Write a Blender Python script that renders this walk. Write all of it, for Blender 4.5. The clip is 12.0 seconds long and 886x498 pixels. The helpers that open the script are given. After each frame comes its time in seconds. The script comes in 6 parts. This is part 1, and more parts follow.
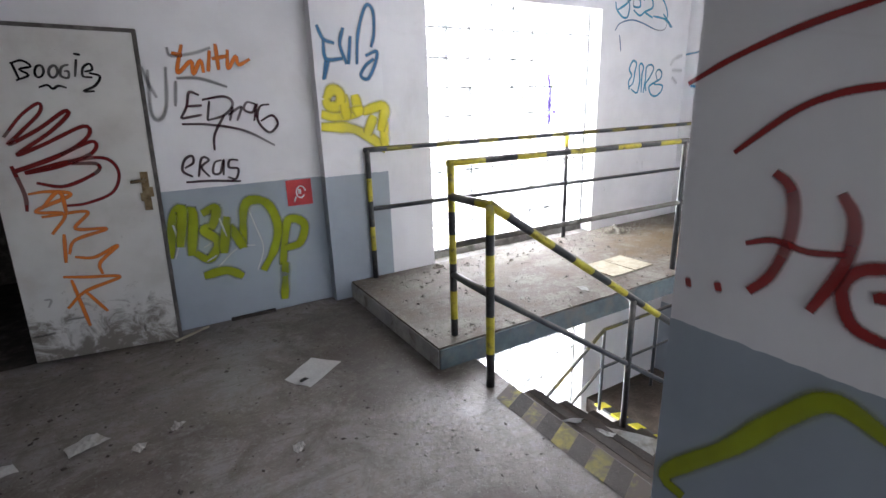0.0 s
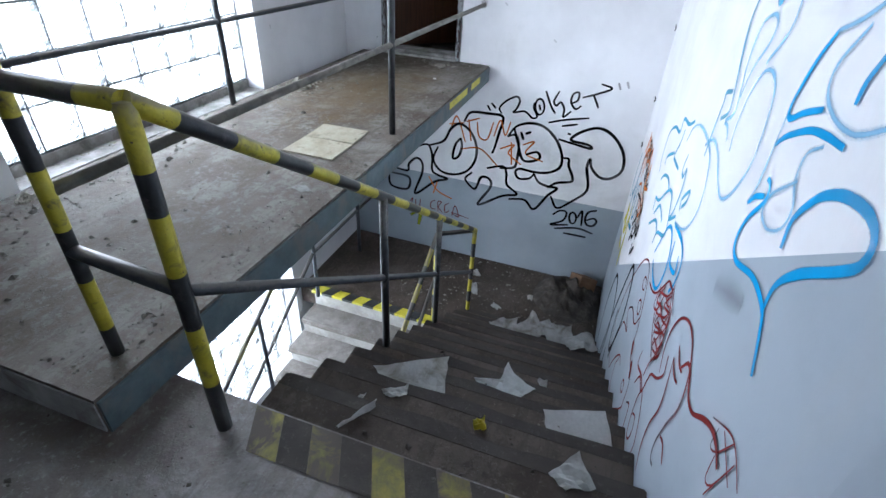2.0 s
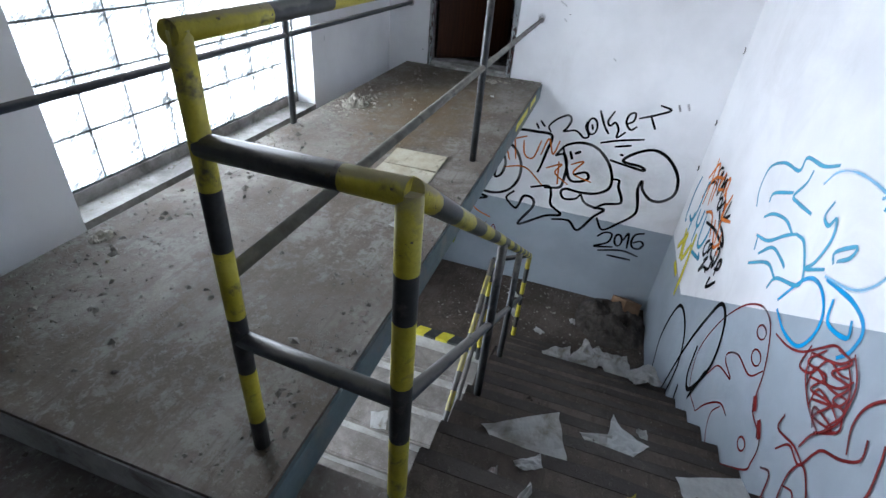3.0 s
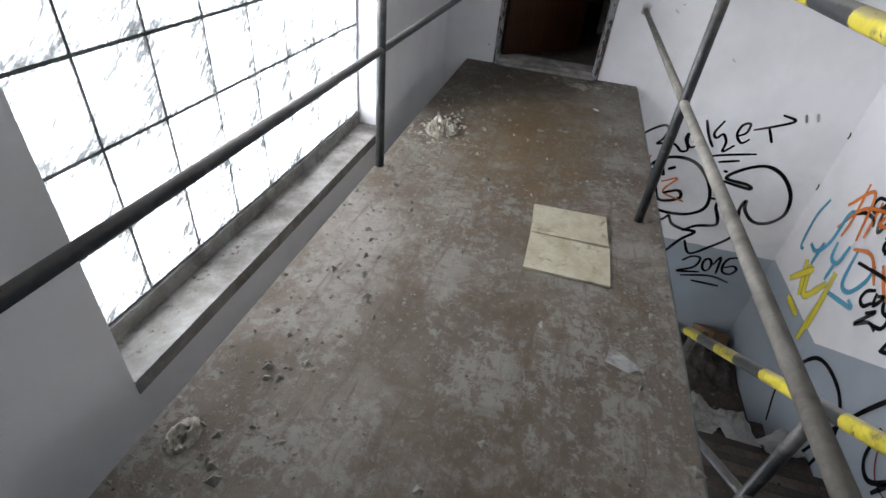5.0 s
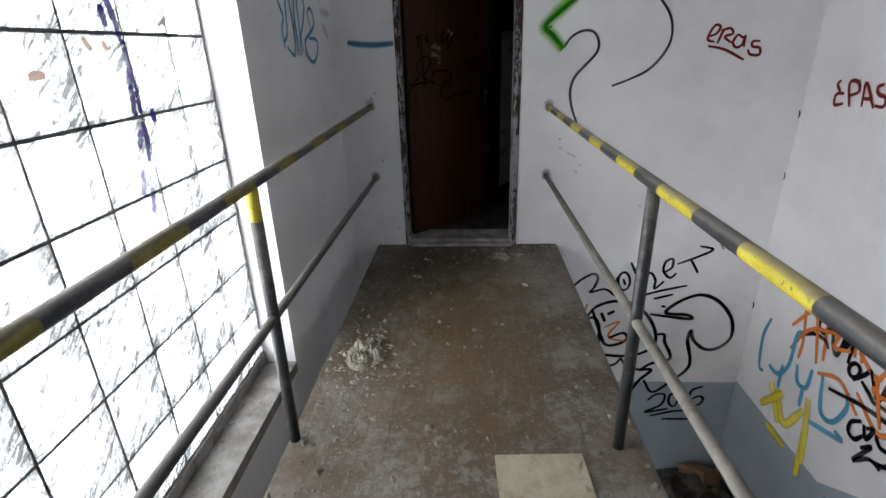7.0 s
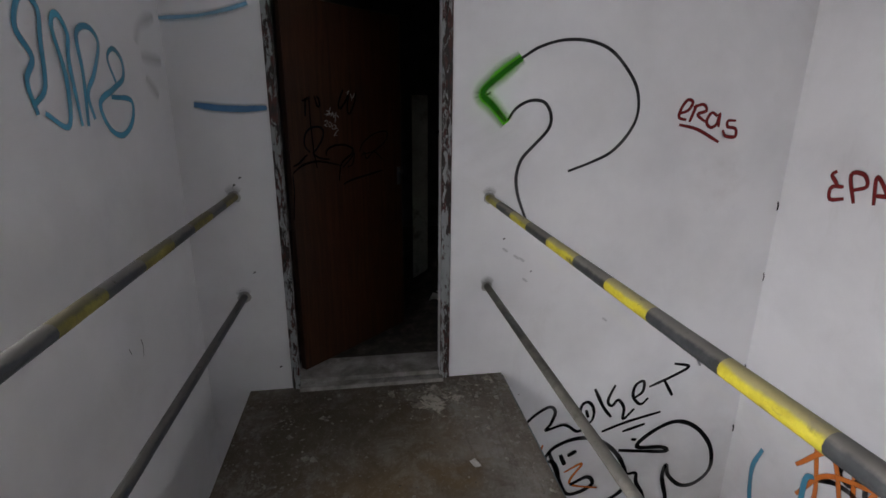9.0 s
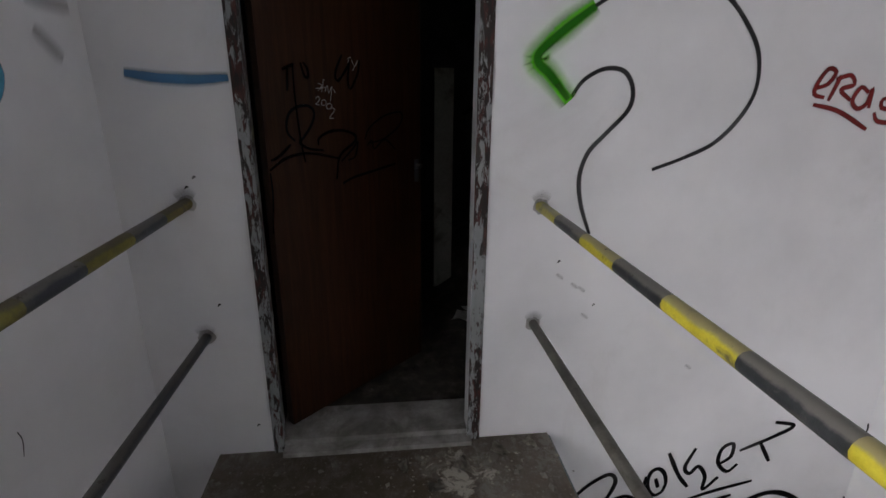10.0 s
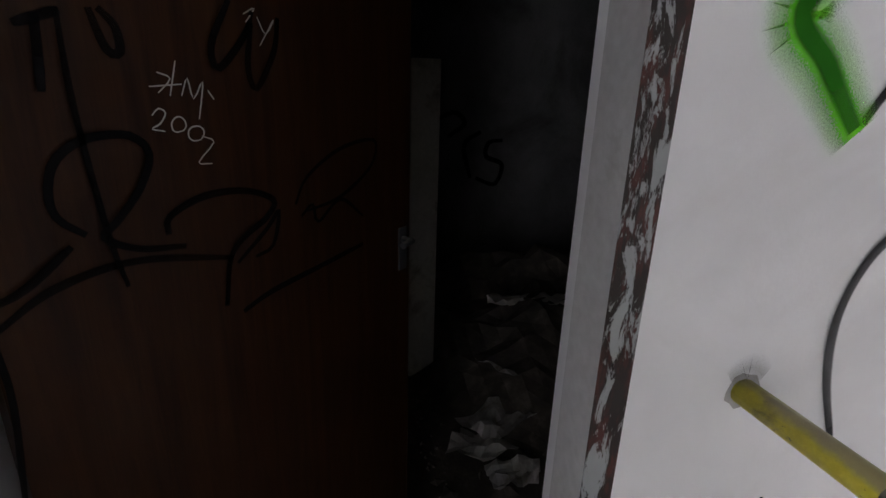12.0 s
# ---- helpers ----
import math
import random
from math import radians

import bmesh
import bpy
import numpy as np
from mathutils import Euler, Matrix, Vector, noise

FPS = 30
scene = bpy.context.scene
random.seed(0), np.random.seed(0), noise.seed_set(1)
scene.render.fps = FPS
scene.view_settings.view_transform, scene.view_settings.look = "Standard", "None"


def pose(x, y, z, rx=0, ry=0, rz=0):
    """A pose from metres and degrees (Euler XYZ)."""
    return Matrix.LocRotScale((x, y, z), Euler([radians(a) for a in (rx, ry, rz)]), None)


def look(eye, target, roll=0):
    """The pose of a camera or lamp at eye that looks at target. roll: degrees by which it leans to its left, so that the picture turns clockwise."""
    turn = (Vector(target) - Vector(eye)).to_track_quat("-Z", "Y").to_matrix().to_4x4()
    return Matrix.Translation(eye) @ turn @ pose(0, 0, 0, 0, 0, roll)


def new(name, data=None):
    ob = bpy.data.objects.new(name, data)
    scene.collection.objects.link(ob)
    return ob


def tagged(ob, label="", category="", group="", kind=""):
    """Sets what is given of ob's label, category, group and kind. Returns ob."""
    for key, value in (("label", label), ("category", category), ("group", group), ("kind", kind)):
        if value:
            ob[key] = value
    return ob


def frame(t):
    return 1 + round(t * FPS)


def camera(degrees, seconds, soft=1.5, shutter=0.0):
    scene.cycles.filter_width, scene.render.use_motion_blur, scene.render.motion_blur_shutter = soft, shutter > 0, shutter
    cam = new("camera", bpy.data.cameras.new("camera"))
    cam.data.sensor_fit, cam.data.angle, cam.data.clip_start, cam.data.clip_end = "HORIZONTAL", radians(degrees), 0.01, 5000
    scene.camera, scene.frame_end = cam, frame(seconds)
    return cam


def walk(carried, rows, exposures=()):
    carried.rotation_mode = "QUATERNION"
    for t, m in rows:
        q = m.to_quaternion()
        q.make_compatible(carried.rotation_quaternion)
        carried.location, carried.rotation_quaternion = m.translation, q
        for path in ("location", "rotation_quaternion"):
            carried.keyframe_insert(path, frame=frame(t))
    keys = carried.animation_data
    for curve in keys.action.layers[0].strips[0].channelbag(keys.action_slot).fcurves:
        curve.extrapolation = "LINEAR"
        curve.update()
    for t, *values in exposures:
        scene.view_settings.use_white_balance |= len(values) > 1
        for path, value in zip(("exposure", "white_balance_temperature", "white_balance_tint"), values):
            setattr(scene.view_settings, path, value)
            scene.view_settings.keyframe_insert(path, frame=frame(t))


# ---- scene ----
cam = camera(83.9, 12.0)
PATH = [
    (0, (-1.279, -2.233, 1.356), (-0.3, -0.582, 0.792), -1.8),
    (0.5, (-1.137, -1.88, 1.338), (0.058, -0.438, 0.638), 0.5),
    (1, (-1.079, -1.684, 1.311), (0.182, -0.258, 0.696), 9.1),
    (1.5, (-0.801, -1.45, 1.24), (0.725, -0.495, 0.368), -2.1),
    (2, (-0.56, -1.201, 1.201), (1.021, -0.698, 0.085), 3.3),
    (2.5, (-0.519, -0.881, 1.235), (1.128, -0.564, 0.145), 1.9),
    (3, (-0.48, -0.537, 1.215), (1.124, -0.089, 0.108), 5.3),
    (3.2, (-0.419, -0.38, 1.182), (1.094, 0.248, 0.034), 3.0),
    (4.8, (0.153, 0.51, 1.151), (1.713, 0.914, -0.033), 3.5),
    (5, (0.209, 0.579, 1.163), (1.784, 0.892, -0.029), 6.3),
    (5.5, (0.271, 0.646, 1.129), (1.874, 0.936, -0.032), 9.2),
    (6, (0.457, 0.631, 1.176), (2.132, 0.919, 0.12), 1.3),
    (6.5, (0.63, 0.561, 1.381), (2.363, 0.764, 0.404), -3.0),
    (7, (0.802, 0.663, 1.432), (2.649, 0.773, 0.674), -1.6),
    (7.5, (0.976, 0.732, 1.418), (2.816, 0.652, 0.638), 0.1),
    (7.7, (1.091, 0.742, 1.414), (2.925, 0.598, 0.628), -0.9),
    (9.3, (2.152, 0.733, 1.488), (4.053, 0.412, 0.959), 1.1),
    (9.5, (2.3, 0.724, 1.447), (4.16, 0.306, 0.844), 2.7),
    (10, (2.645, 0.674, 1.445), (4.531, 0.457, 0.817), 0.6),
    (10.5, (2.962, 0.747, 1.411), (4.851, 0.619, 0.767), 4.3),
    (11, (3.266, 0.785, 1.445), (5.154, 0.514, 0.842), 2.5),
    (11.5, (3.596, 0.725, 1.429), (5.45, 0.301, 0.809), 1.6),
    (12, (3.865, 0.698, 1.441), (5.717, 0.268, 0.82), 1.8),
]
EXPOSURES = [(0.0, 1.45, 6450, 15), (0.5, 1.2, 6400, 15), (1.0, 1.13, 6400, 13), (1.5, 1.0, 5950, 11), (2.0, 0.75, 5650, 9), (2.5, 0.64, 5600, 9), (3.0, 0.53, 5800, 9), (5.0, 0.15, 6400, 12), (6.5, -0.15, 6500, 12), (7.5, -0.42, 6600, 13), (9.5, -0.5, 6700, 15), (11.0, -0.15, 6700, 15), (12.0, -0.2, 6800, 15)]
walk(cam, [(t, look(eye, target, roll)) for t, eye, target, roll in PATH], EXPOSURES)


# ---- light ----
world = bpy.data.worlds.new("sky")
scene.world = world
world.use_nodes = True
sky = world.node_tree.nodes.new("ShaderNodeTexSky")
sky.sky_type, sky.sun_disc = "NISHITA", False
sky.sun_elevation, sky.sun_rotation = radians(20), radians(-40)
world.node_tree.links.new(sky.outputs[0], world.node_tree.nodes["Background"].inputs[0])
world.node_tree.nodes["Background"].inputs[1].default_value = 0.12
sun = new("sun", bpy.data.lights.new("sun", "SUN"))
sun.data.energy, sun.data.angle = 3.0, radians(14)
sun.matrix_world = look((-4.43, 8.16, 4.44), (2, 0.5, 0.8))


def window_light(name, x0, x1, y, z0, z1, watts):
    lamp = new(name, bpy.data.lights.new(name, "AREA"))
    lamp.data.shape, lamp.data.size, lamp.data.size_y = "RECTANGLE", x1 - x0, z1 - z0
    lamp.data.energy, lamp.data.color = watts, (1.0, 0.965, 0.99)
    lamp.matrix_world = look(((x0 + x1) / 2, y, (z0 + z1) / 2), ((x0 + x1) / 2, y - 1, (z0 + z1) / 2))
    return lamp


window_light("daylight_upper", 0.90, 2.96, 1.86, -0.15, 2.18, 225)
window_light("daylight_lower", 0.90, 2.96, 1.86, -3.15, -0.60, 150)
# the third lamp is an added fill behind the corridor, its source unseen
window_light("daylight_corridor", -2.4, -0.6, -5.05, 0.75, 2.15, 6).matrix_world = look((-1.5, -5.02, 1.45), (-1.5, -4, 1.45))


# ---- materials ----
def nodes(name):
    m = bpy.data.materials.new(name)
    m.use_nodes = True
    t = m.node_tree
    return m, t, t.nodes["Principled BSDF"]


def put(t, kind, **values):
    n = t.nodes.new("ShaderNode" + kind)
    for k, v in values.items():
        n.inputs[k.replace("_", " ")].default_value = v
    return n


def noise_at(t, pos, scale, detail=6, rough=0.6, distort=0.0):
    n = put(t, "TexNoise", Scale=scale, Detail=detail, Roughness=rough, Distortion=distort)
    t.links.new(pos, n.inputs["Vector"])
    return n.outputs["Fac"]


def ramp(t, fac, stops):
    n = t.nodes.new("ShaderNodeValToRGB")
    while len(n.color_ramp.elements) < len(stops):
        n.color_ramp.elements.new(0.5)
    for e, (p, c) in zip(n.color_ramp.elements, stops):
        e.position, e.color = p, (*c, 1) if len(c) == 3 else c
    t.links.new(fac, n.inputs[0])
    return n.outputs[0]


def blend(t, fac, a, b, how="MIX"):
    n = t.nodes.new("ShaderNodeMix")
    n.data_type, n.blend_type = "RGBA", how
    for socket, v in ((n.inputs[0], fac), (n.inputs[6], a), (n.inputs[7], b)):
        if isinstance(v, (int, float)):
            socket.default_value = v
        elif isinstance(v, tuple):
            socket.default_value = (*v, 1)
        else:
            t.links.new(v, socket)
    return n.outputs[2]


def calc(t, op, a, b=None, c=None):
    n = t.nodes.new("ShaderNodeMath")
    n.operation = op
    for socket, v in zip(n.inputs, (a, b, c)):
        if v is None:
            continue
        if isinstance(v, (int, float)):
            socket.default_value = v
        else:
            t.links.new(v, socket)
    return n.outputs[0]


def bumped(t, p, height, strength, distance):
    n = put(t, "Bump", Strength=strength, Distance=distance)
    t.links.new(height, n.inputs["Height"])
    t.links.new(n.outputs[0], p.inputs["Normal"])


def position(t):
    return t.nodes.new("ShaderNodeNewGeometry").outputs["Position"]


def surface(name, dark, mid, light, scale=6.0, rough=0.8, bump=0.3, grain=60.0, metal=0.0, dirt=None, dirt_scale=1.5, dirt_from=0.52, dirt_to=0.68, gloss_var=0.15, settled=None):
    """Colour varied at two scales, with grain relief and an optional layer of dirt."""
    m, t, p = nodes(name)
    pos = position(t)
    big, fine = noise_at(t, pos, scale), noise_at(t, pos, grain, 4)
    col = ramp(t, big, ((0.3, dark), (0.52, mid), (0.75, light)))
    col = blend(t, 0.35, col, ramp(t, fine, ((0.3, (0.55, 0.55, 0.55)), (0.7, (1, 1, 1)))), "MULTIPLY")
    if dirt:
        col = blend(t, ramp(t, noise_at(t, pos, dirt_scale, 8, 0.65, 0.6), ((dirt_from, (0, 0, 0)), (dirt_to, (1, 1, 1)))), col, dirt)
    if settled:      # dust lying on what faces up, rubbed off in places
        up = t.nodes.new("ShaderNodeSeparateXYZ")
        t.links.new(t.nodes.new("ShaderNodeNewGeometry").outputs["Normal"], up.inputs[0])
        lie = ramp(t, calc(t, "MULTIPLY_ADD", noise_at(t, pos, 9, 6, 0.7), 0.9, calc(t, "MULTIPLY", up.outputs[2], 0.75)), ((0.75, (0, 0, 0)), (0.97, (1, 1, 1))))
        col = blend(t, calc(t, "MULTIPLY", lie, 0.8), col, settled)
        chips = ramp(t, noise_at(t, pos, 38, 8, 0.75), ((0.625, (0, 0, 0)), (0.645, (1, 1, 1))))
        col = blend(t, chips, col, (0.055, 0.045, 0.036))
    t.links.new(col, p.inputs["Base Color"])
    t.links.new(calc(t, "MULTIPLY_ADD", big, gloss_var, rough - gloss_var / 2), p.inputs["Roughness"])
    p.inputs["Metallic"].default_value = metal
    bumped(t, p, calc(t, "ADD", calc(t, "MULTIPLY", fine, 0.4), big), bump, 0.006)
    return m


def wall_paint(name, dado=None, slope=None):
    """White emulsion with scuffs; a blue-grey dado below a height, or below a line that climbs with the stair."""
    m, t, p = nodes(name)
    pos = position(t)
    xyz = t.nodes.new("ShaderNodeSeparateXYZ")
    t.links.new(pos, xyz.inputs[0])
    big, fine = noise_at(t, pos, 1.8, 5), noise_at(t, pos, 90, 3)
    white = ramp(t, big, ((0.3, (0.70, 0.70, 0.72)), (0.6, (0.80, 0.80, 0.82))))
    specks = ramp(t, noise_at(t, pos, 14, 8, 0.75), ((0.70, (0, 0, 0)), (0.76, (1, 1, 1))))
    white = blend(t, calc(t, "MULTIPLY", specks, 0.30), white, (0.45, 0.43, 0.40))
    col = white
    if dado is not None:
        edge = calc(t, "ADD", dado, calc(t, "MULTIPLY", noise_at(t, pos, 22, 2), 0.012))
        if slope:
            x0, z0, k = slope
            line = calc(t, "MULTIPLY_ADD", calc(t, "SUBTRACT", xyz.outputs[0], x0), -k, z0)
            edge = calc(t, "MAXIMUM", edge, calc(t, "MINIMUM", line, z0))
        below = calc(t, "LESS_THAN", xyz.outputs[2], edge)
        grey = ramp(t, big, ((0.3, (0.29, 0.335, 0.385)), (0.6, (0.345, 0.395, 0.45))))
        chips = ramp(t, noise_at(t, pos, 9, 9, 0.8), ((0.68, (0, 0, 0)), (0.70, (1, 1, 1))))
        grey = blend(t, calc(t, "MULTIPLY", chips, 0.5), grey, (0.55, 0.55, 0.54))
        col = blend(t, below, white, grey)
    smear = ramp(t, noise_at(t, pos, 0.9, 9, 0.7, 1.0), ((0.56, (0, 0, 0)), (0.80, (1, 1, 1))))
    col = blend(t, calc(t, "MULTIPLY", smear, 0.35), col, (0.40, 0.38, 0.35))
    t.links.new(col, p.inputs["Base Color"])
    p.inputs["Roughness"].default_value = 0.62
    bumped(t, p, calc(t, "ADD", calc(t, "MULTIPLY", fine, 0.25), noise_at(t, pos, 5, 6)), 0.22, 0.006)
    return m


def concrete(name, tones, stain, stain_amount, dust, rough=0.85, seed=0.0, gloss=False, patches=(), wear=None, varied=False):
    m, t, p = nodes(name)
    shift = t.nodes.new("ShaderNodeVectorMath")
    shift.operation = "ADD"
    t.links.new(position(t), shift.inputs[0])
    shift.inputs[1].default_value = (seed, seed * 0.7, 0)
    pos = shift.outputs[0]
    big, mid, fine = noise_at(t, pos, 1.6, 8, 0.65, 0.4), noise_at(t, pos, 11, 8, 0.7), noise_at(t, pos, 120, 3)
    col = ramp(t, big, ((0.32, tones[0]), (0.5, tones[1]), (0.68, tones[2])))
    col = blend(t, 0.55, col, ramp(t, mid, ((0.32, (0.5, 0.5, 0.5)), (0.62, (1.0, 1.0, 1.0)))), "MULTIPLY")
    if wear:
        flakes = ramp(t, calc(t, "ADD", calc(t, "MULTIPLY", noise_at(t, pos, 24, 9, 0.80, 0.4), 0.6), calc(t, "MULTIPLY", noise_at(t, pos, 3.2, 5, 0.6), 0.4)), ((0.495, (0, 0, 0)), (0.535, (1, 1, 1))))
        col = blend(t, calc(t, "MULTIPLY", flakes, 0.66), col, wear)
        streak = t.nodes.new("ShaderNodeVectorMath")
        streak.operation = "MULTIPLY"
        t.links.new(pos, streak.inputs[0])
        streak.inputs[1].default_value = (0.35, 3.0, 1)
        drag = ramp(t, noise_at(t, streak.outputs[0], 6, 7, 0.7, 0.3), ((0.53, (0, 0, 0)), (0.62, (1, 1, 1))))
        col = blend(t, calc(t, "MULTIPLY", drag, 0.6), col, tones[0])
        scrape = ramp(t, noise_at(t, streak.outputs[0], 17, 4, 0.6, 0.1), ((0.62, (0, 0, 0)), (0.70, (1, 1, 1))))
        col = blend(t, calc(t, "MULTIPLY", scrape, 0.35), col, tuple(0.5 * c for c in tones[0]))
    wet = ramp(t, noise_at(t, pos, 2.6, 9, 0.72, 0.8), ((0.47, (0, 0, 0)), (0.62, (1, 1, 1))))
    col = blend(t, calc(t, "MULTIPLY", wet, stain_amount), col, stain)
    for px, py, rx, ry, tone, sharp in patches:
        sep = t.nodes.new("ShaderNodeSeparateXYZ")
        t.links.new(position(t), sep.inputs[0])
        ex = calc(t, "DIVIDE", calc(t, "SUBTRACT", sep.outputs[0], px), rx)
        ey = calc(t, "DIVIDE", calc(t, "SUBTRACT", sep.outputs[1], py), ry)
        away = calc(t, "ADD", calc(t, "MULTIPLY", ex, ex), calc(t, "MULTIPLY", ey, ey))
        rust = ramp(t, calc(t, "ADD", calc(t, "MULTIPLY", away, 0.35), noise_at(t, pos, 5.5 if sharp > 0.1 else 13, 8, 0.75, 0.6)), ((0.50, (1, 1, 1)), (0.50 + sharp, (0, 0, 0))))
        col = blend(t, calc(t, "MULTIPLY", rust, 0.8), col, tone)
    grit = ramp(t, noise_at(t, pos, 46, 7, 0.75), ((0.57, (0, 0, 0)), (0.66, (1, 1, 1))))
    col = blend(t, calc(t, "MULTIPLY", grit, 0.65), col, dust)
    holes = ramp(t, noise_at(t, pos, 34, 6, 0.7), ((0.30, (1, 1, 1)), (0.36, (0, 0, 0))))
    col = blend(t, calc(t, "MULTIPLY", holes, 0.5), col, (0.03, 0.027, 0.024))
    if varied:
        info = t.nodes.new("ShaderNodeObjectInfo")
        shade = ramp(t, info.outputs["Random"], ((0.0, (0.72, 0.72, 0.72)), (1.0, (1, 1, 1))))
        col = blend(t, 1.0, col, shade, "MULTIPLY")
    t.links.new(col, p.inputs["Base Color"])
    t.links.new(calc(t, "MULTIPLY_ADD", big, -0.5 if gloss else -0.2, rough + (0.05 if gloss else 0.1)), p.inputs["Roughness"])
    bumped(t, p, calc(t, "ADD", calc(t, "MULTIPLY", fine, 0.3), calc(t, "ADD", mid, calc(t, "MULTIPLY", grit, 0.5))), 0.45, 0.008)
    return m


def glass_block_material():
    m, t, p = nodes("moulded_glass")
    pos = position(t)
    info = t.nodes.new("ShaderNodeObjectInfo")
    xyz = t.nodes.new("ShaderNodeVectorMath")
    xyz.operation = "MULTIPLY"
    t.links.new(pos, xyz.inputs[0])
    xyz.inputs[1].default_value = (1, 1, 0.6)
    ripple = noise_at(t, xyz.outputs[0], 26, 3, 0.5, 1.6)
    t.nodes.remove(p)
    through_ = put(t, "BsdfTransparent")
    through_.inputs[0].default_value = (0.97, 0.985, 0.985, 1)
    spread = put(t, "BsdfTranslucent")
    spread.inputs[0].default_value = (0.78, 0.83, 0.84, 1)
    shine = put(t, "BsdfGlossy", Roughness=0.12)
    bump = put(t, "Bump", Strength=0.9, Distance=0.02)
    t.links.new(ripple, bump.inputs["Height"])
    for n in (spread, shine):
        t.links.new(bump.outputs[0], n.inputs["Normal"])
    slant = t.nodes.new("ShaderNodeMapping")
    slant.inputs["Rotation"].default_value = (0, radians(40), 0)
    t.links.new(pos, slant.inputs[0])
    stroke = t.nodes.new("ShaderNodeVectorMath")
    stroke.operation = "MULTIPLY"
    t.links.new(slant.outputs[0], stroke.inputs[0])
    stroke.inputs[1].default_value = (0.45, 1, 2.4)
    dim = noise_at(t, stroke.outputs[0], 17, 2, 0.5, 0.6)
    area = noise_at(t, pos, 3.5, 2, 0.5)
    # dark ground refracted by the ripples, put into the tint as dim strokes
    refraction_tint = ramp(t, calc(t, "ADD", calc(t, "MULTIPLY", dim, 0.62), calc(t, "MULTIPLY", area, 0.38)), ((0.52, (0.97, 0.985, 0.985)), (0.55, (0.35, 0.372, 0.380)), (0.585, (0.31, 0.333, 0.342)), (0.615, (0.97, 0.985, 0.985))))
    t.links.new(refraction_tint, through_.inputs[0])
    fac = ramp(t, ripple, ((0.36, (0.5, 0.5, 0.5)), (0.50, (0.12, 0.12, 0.12)), (0.62, (0.34, 0.34, 0.34))))
    fac = calc(t, "MULTIPLY_ADD", info.outputs["Random"], 0.12, fac)
    fac = calc(t, "MULTIPLY", fac, ramp(t, refraction_tint, ((0.25, (0.10, 0.10, 0.10)), (0.9, (1, 1, 1)))))
    a, b = t.nodes.new("ShaderNodeMixShader"), t.nodes.new("ShaderNodeMixShader")
    t.links.new(fac, a.inputs[0])
    t.links.new(through_.outputs[0], a.inputs[1])
    t.links.new(spread.outputs[0], a.inputs[2])
    b.inputs[0].default_value = 0.06
    t.links.new(a.outputs[0], b.inputs[1])
    t.links.new(shine.outputs[0], b.inputs[2])
    t.links.new(b.outputs[0], t.nodes["Material Output"].inputs[0])
    return m


def spray(name, colour, soft=0.35, strength=1.0, grain=0.9, scale=420):
    """Sprayed or brushed paint: dense in the middle of the line, misted at its rim."""
    m, t, p = nodes(name)
    uv = t.nodes.new("ShaderNodeUVMap")
    xyz = t.nodes.new("ShaderNodeSeparateXYZ")
    t.links.new(uv.outputs[0], xyz.inputs[0])
    pos = position(t)
    rim = calc(t, "SUBTRACT", 1.0, calc(t, "ABSOLUTE", calc(t, "MULTIPLY_ADD", xyz.outputs[0], 2.0, -1.0)))
    grainy = calc(t, "MULTIPLY", calc(t, "SUBTRACT", noise_at(t, pos, scale, 2, 0.6), 0.5), soft * grain)
    alpha = ramp(t, calc(t, "ADD", rim, grainy), ((0.02, (0, 0, 0)), (max(0.05, soft), (strength,) * 3)))
    col = blend(t, noise_at(t, pos, 12, 4), tuple(c * 0.75 for c in colour), tuple(min(1, c * 1.2) for c in colour))
    t.links.new(col, p.inputs["Base Color"])
    t.links.new(calc(t, "MULTIPLY", alpha, xyz.outputs[1]), p.inputs["Alpha"])
    p.inputs["Roughness"].default_value = 0.7
    p.inputs["Specular IOR Level"].default_value = 0.06
    return m


def wood(name, tones, along=(12, 12, 0.7)):
    m, t, p = nodes(name)
    coord = t.nodes.new("ShaderNodeTexCoord").outputs["Object"]
    s = t.nodes.new("ShaderNodeVectorMath")
    s.operation = "MULTIPLY"
    t.links.new(coord, s.inputs[0])
    s.inputs[1].default_value = along
    grain, fine = noise_at(t, s.outputs[0], 3.0, 9, 0.65, 0.8), noise_at(t, s.outputs[0], 26, 4)
    col = ramp(t, grain, ((0.35, tones[0]), (0.5, tones[1]), (0.68, tones[2])))
    col = blend(t, 0.3, col, ramp(t, fine, ((0.35, (0.6, 0.6, 0.6)), (0.65, (1, 1, 1)))), "MULTIPLY")
    t.links.new(col, p.inputs["Base Color"])
    p.inputs["Roughness"].default_value = 0.55
    p.inputs["Specular IOR Level"].default_value = 0.2
    bumped(t, p, fine, 0.1, 0.003)
    return m


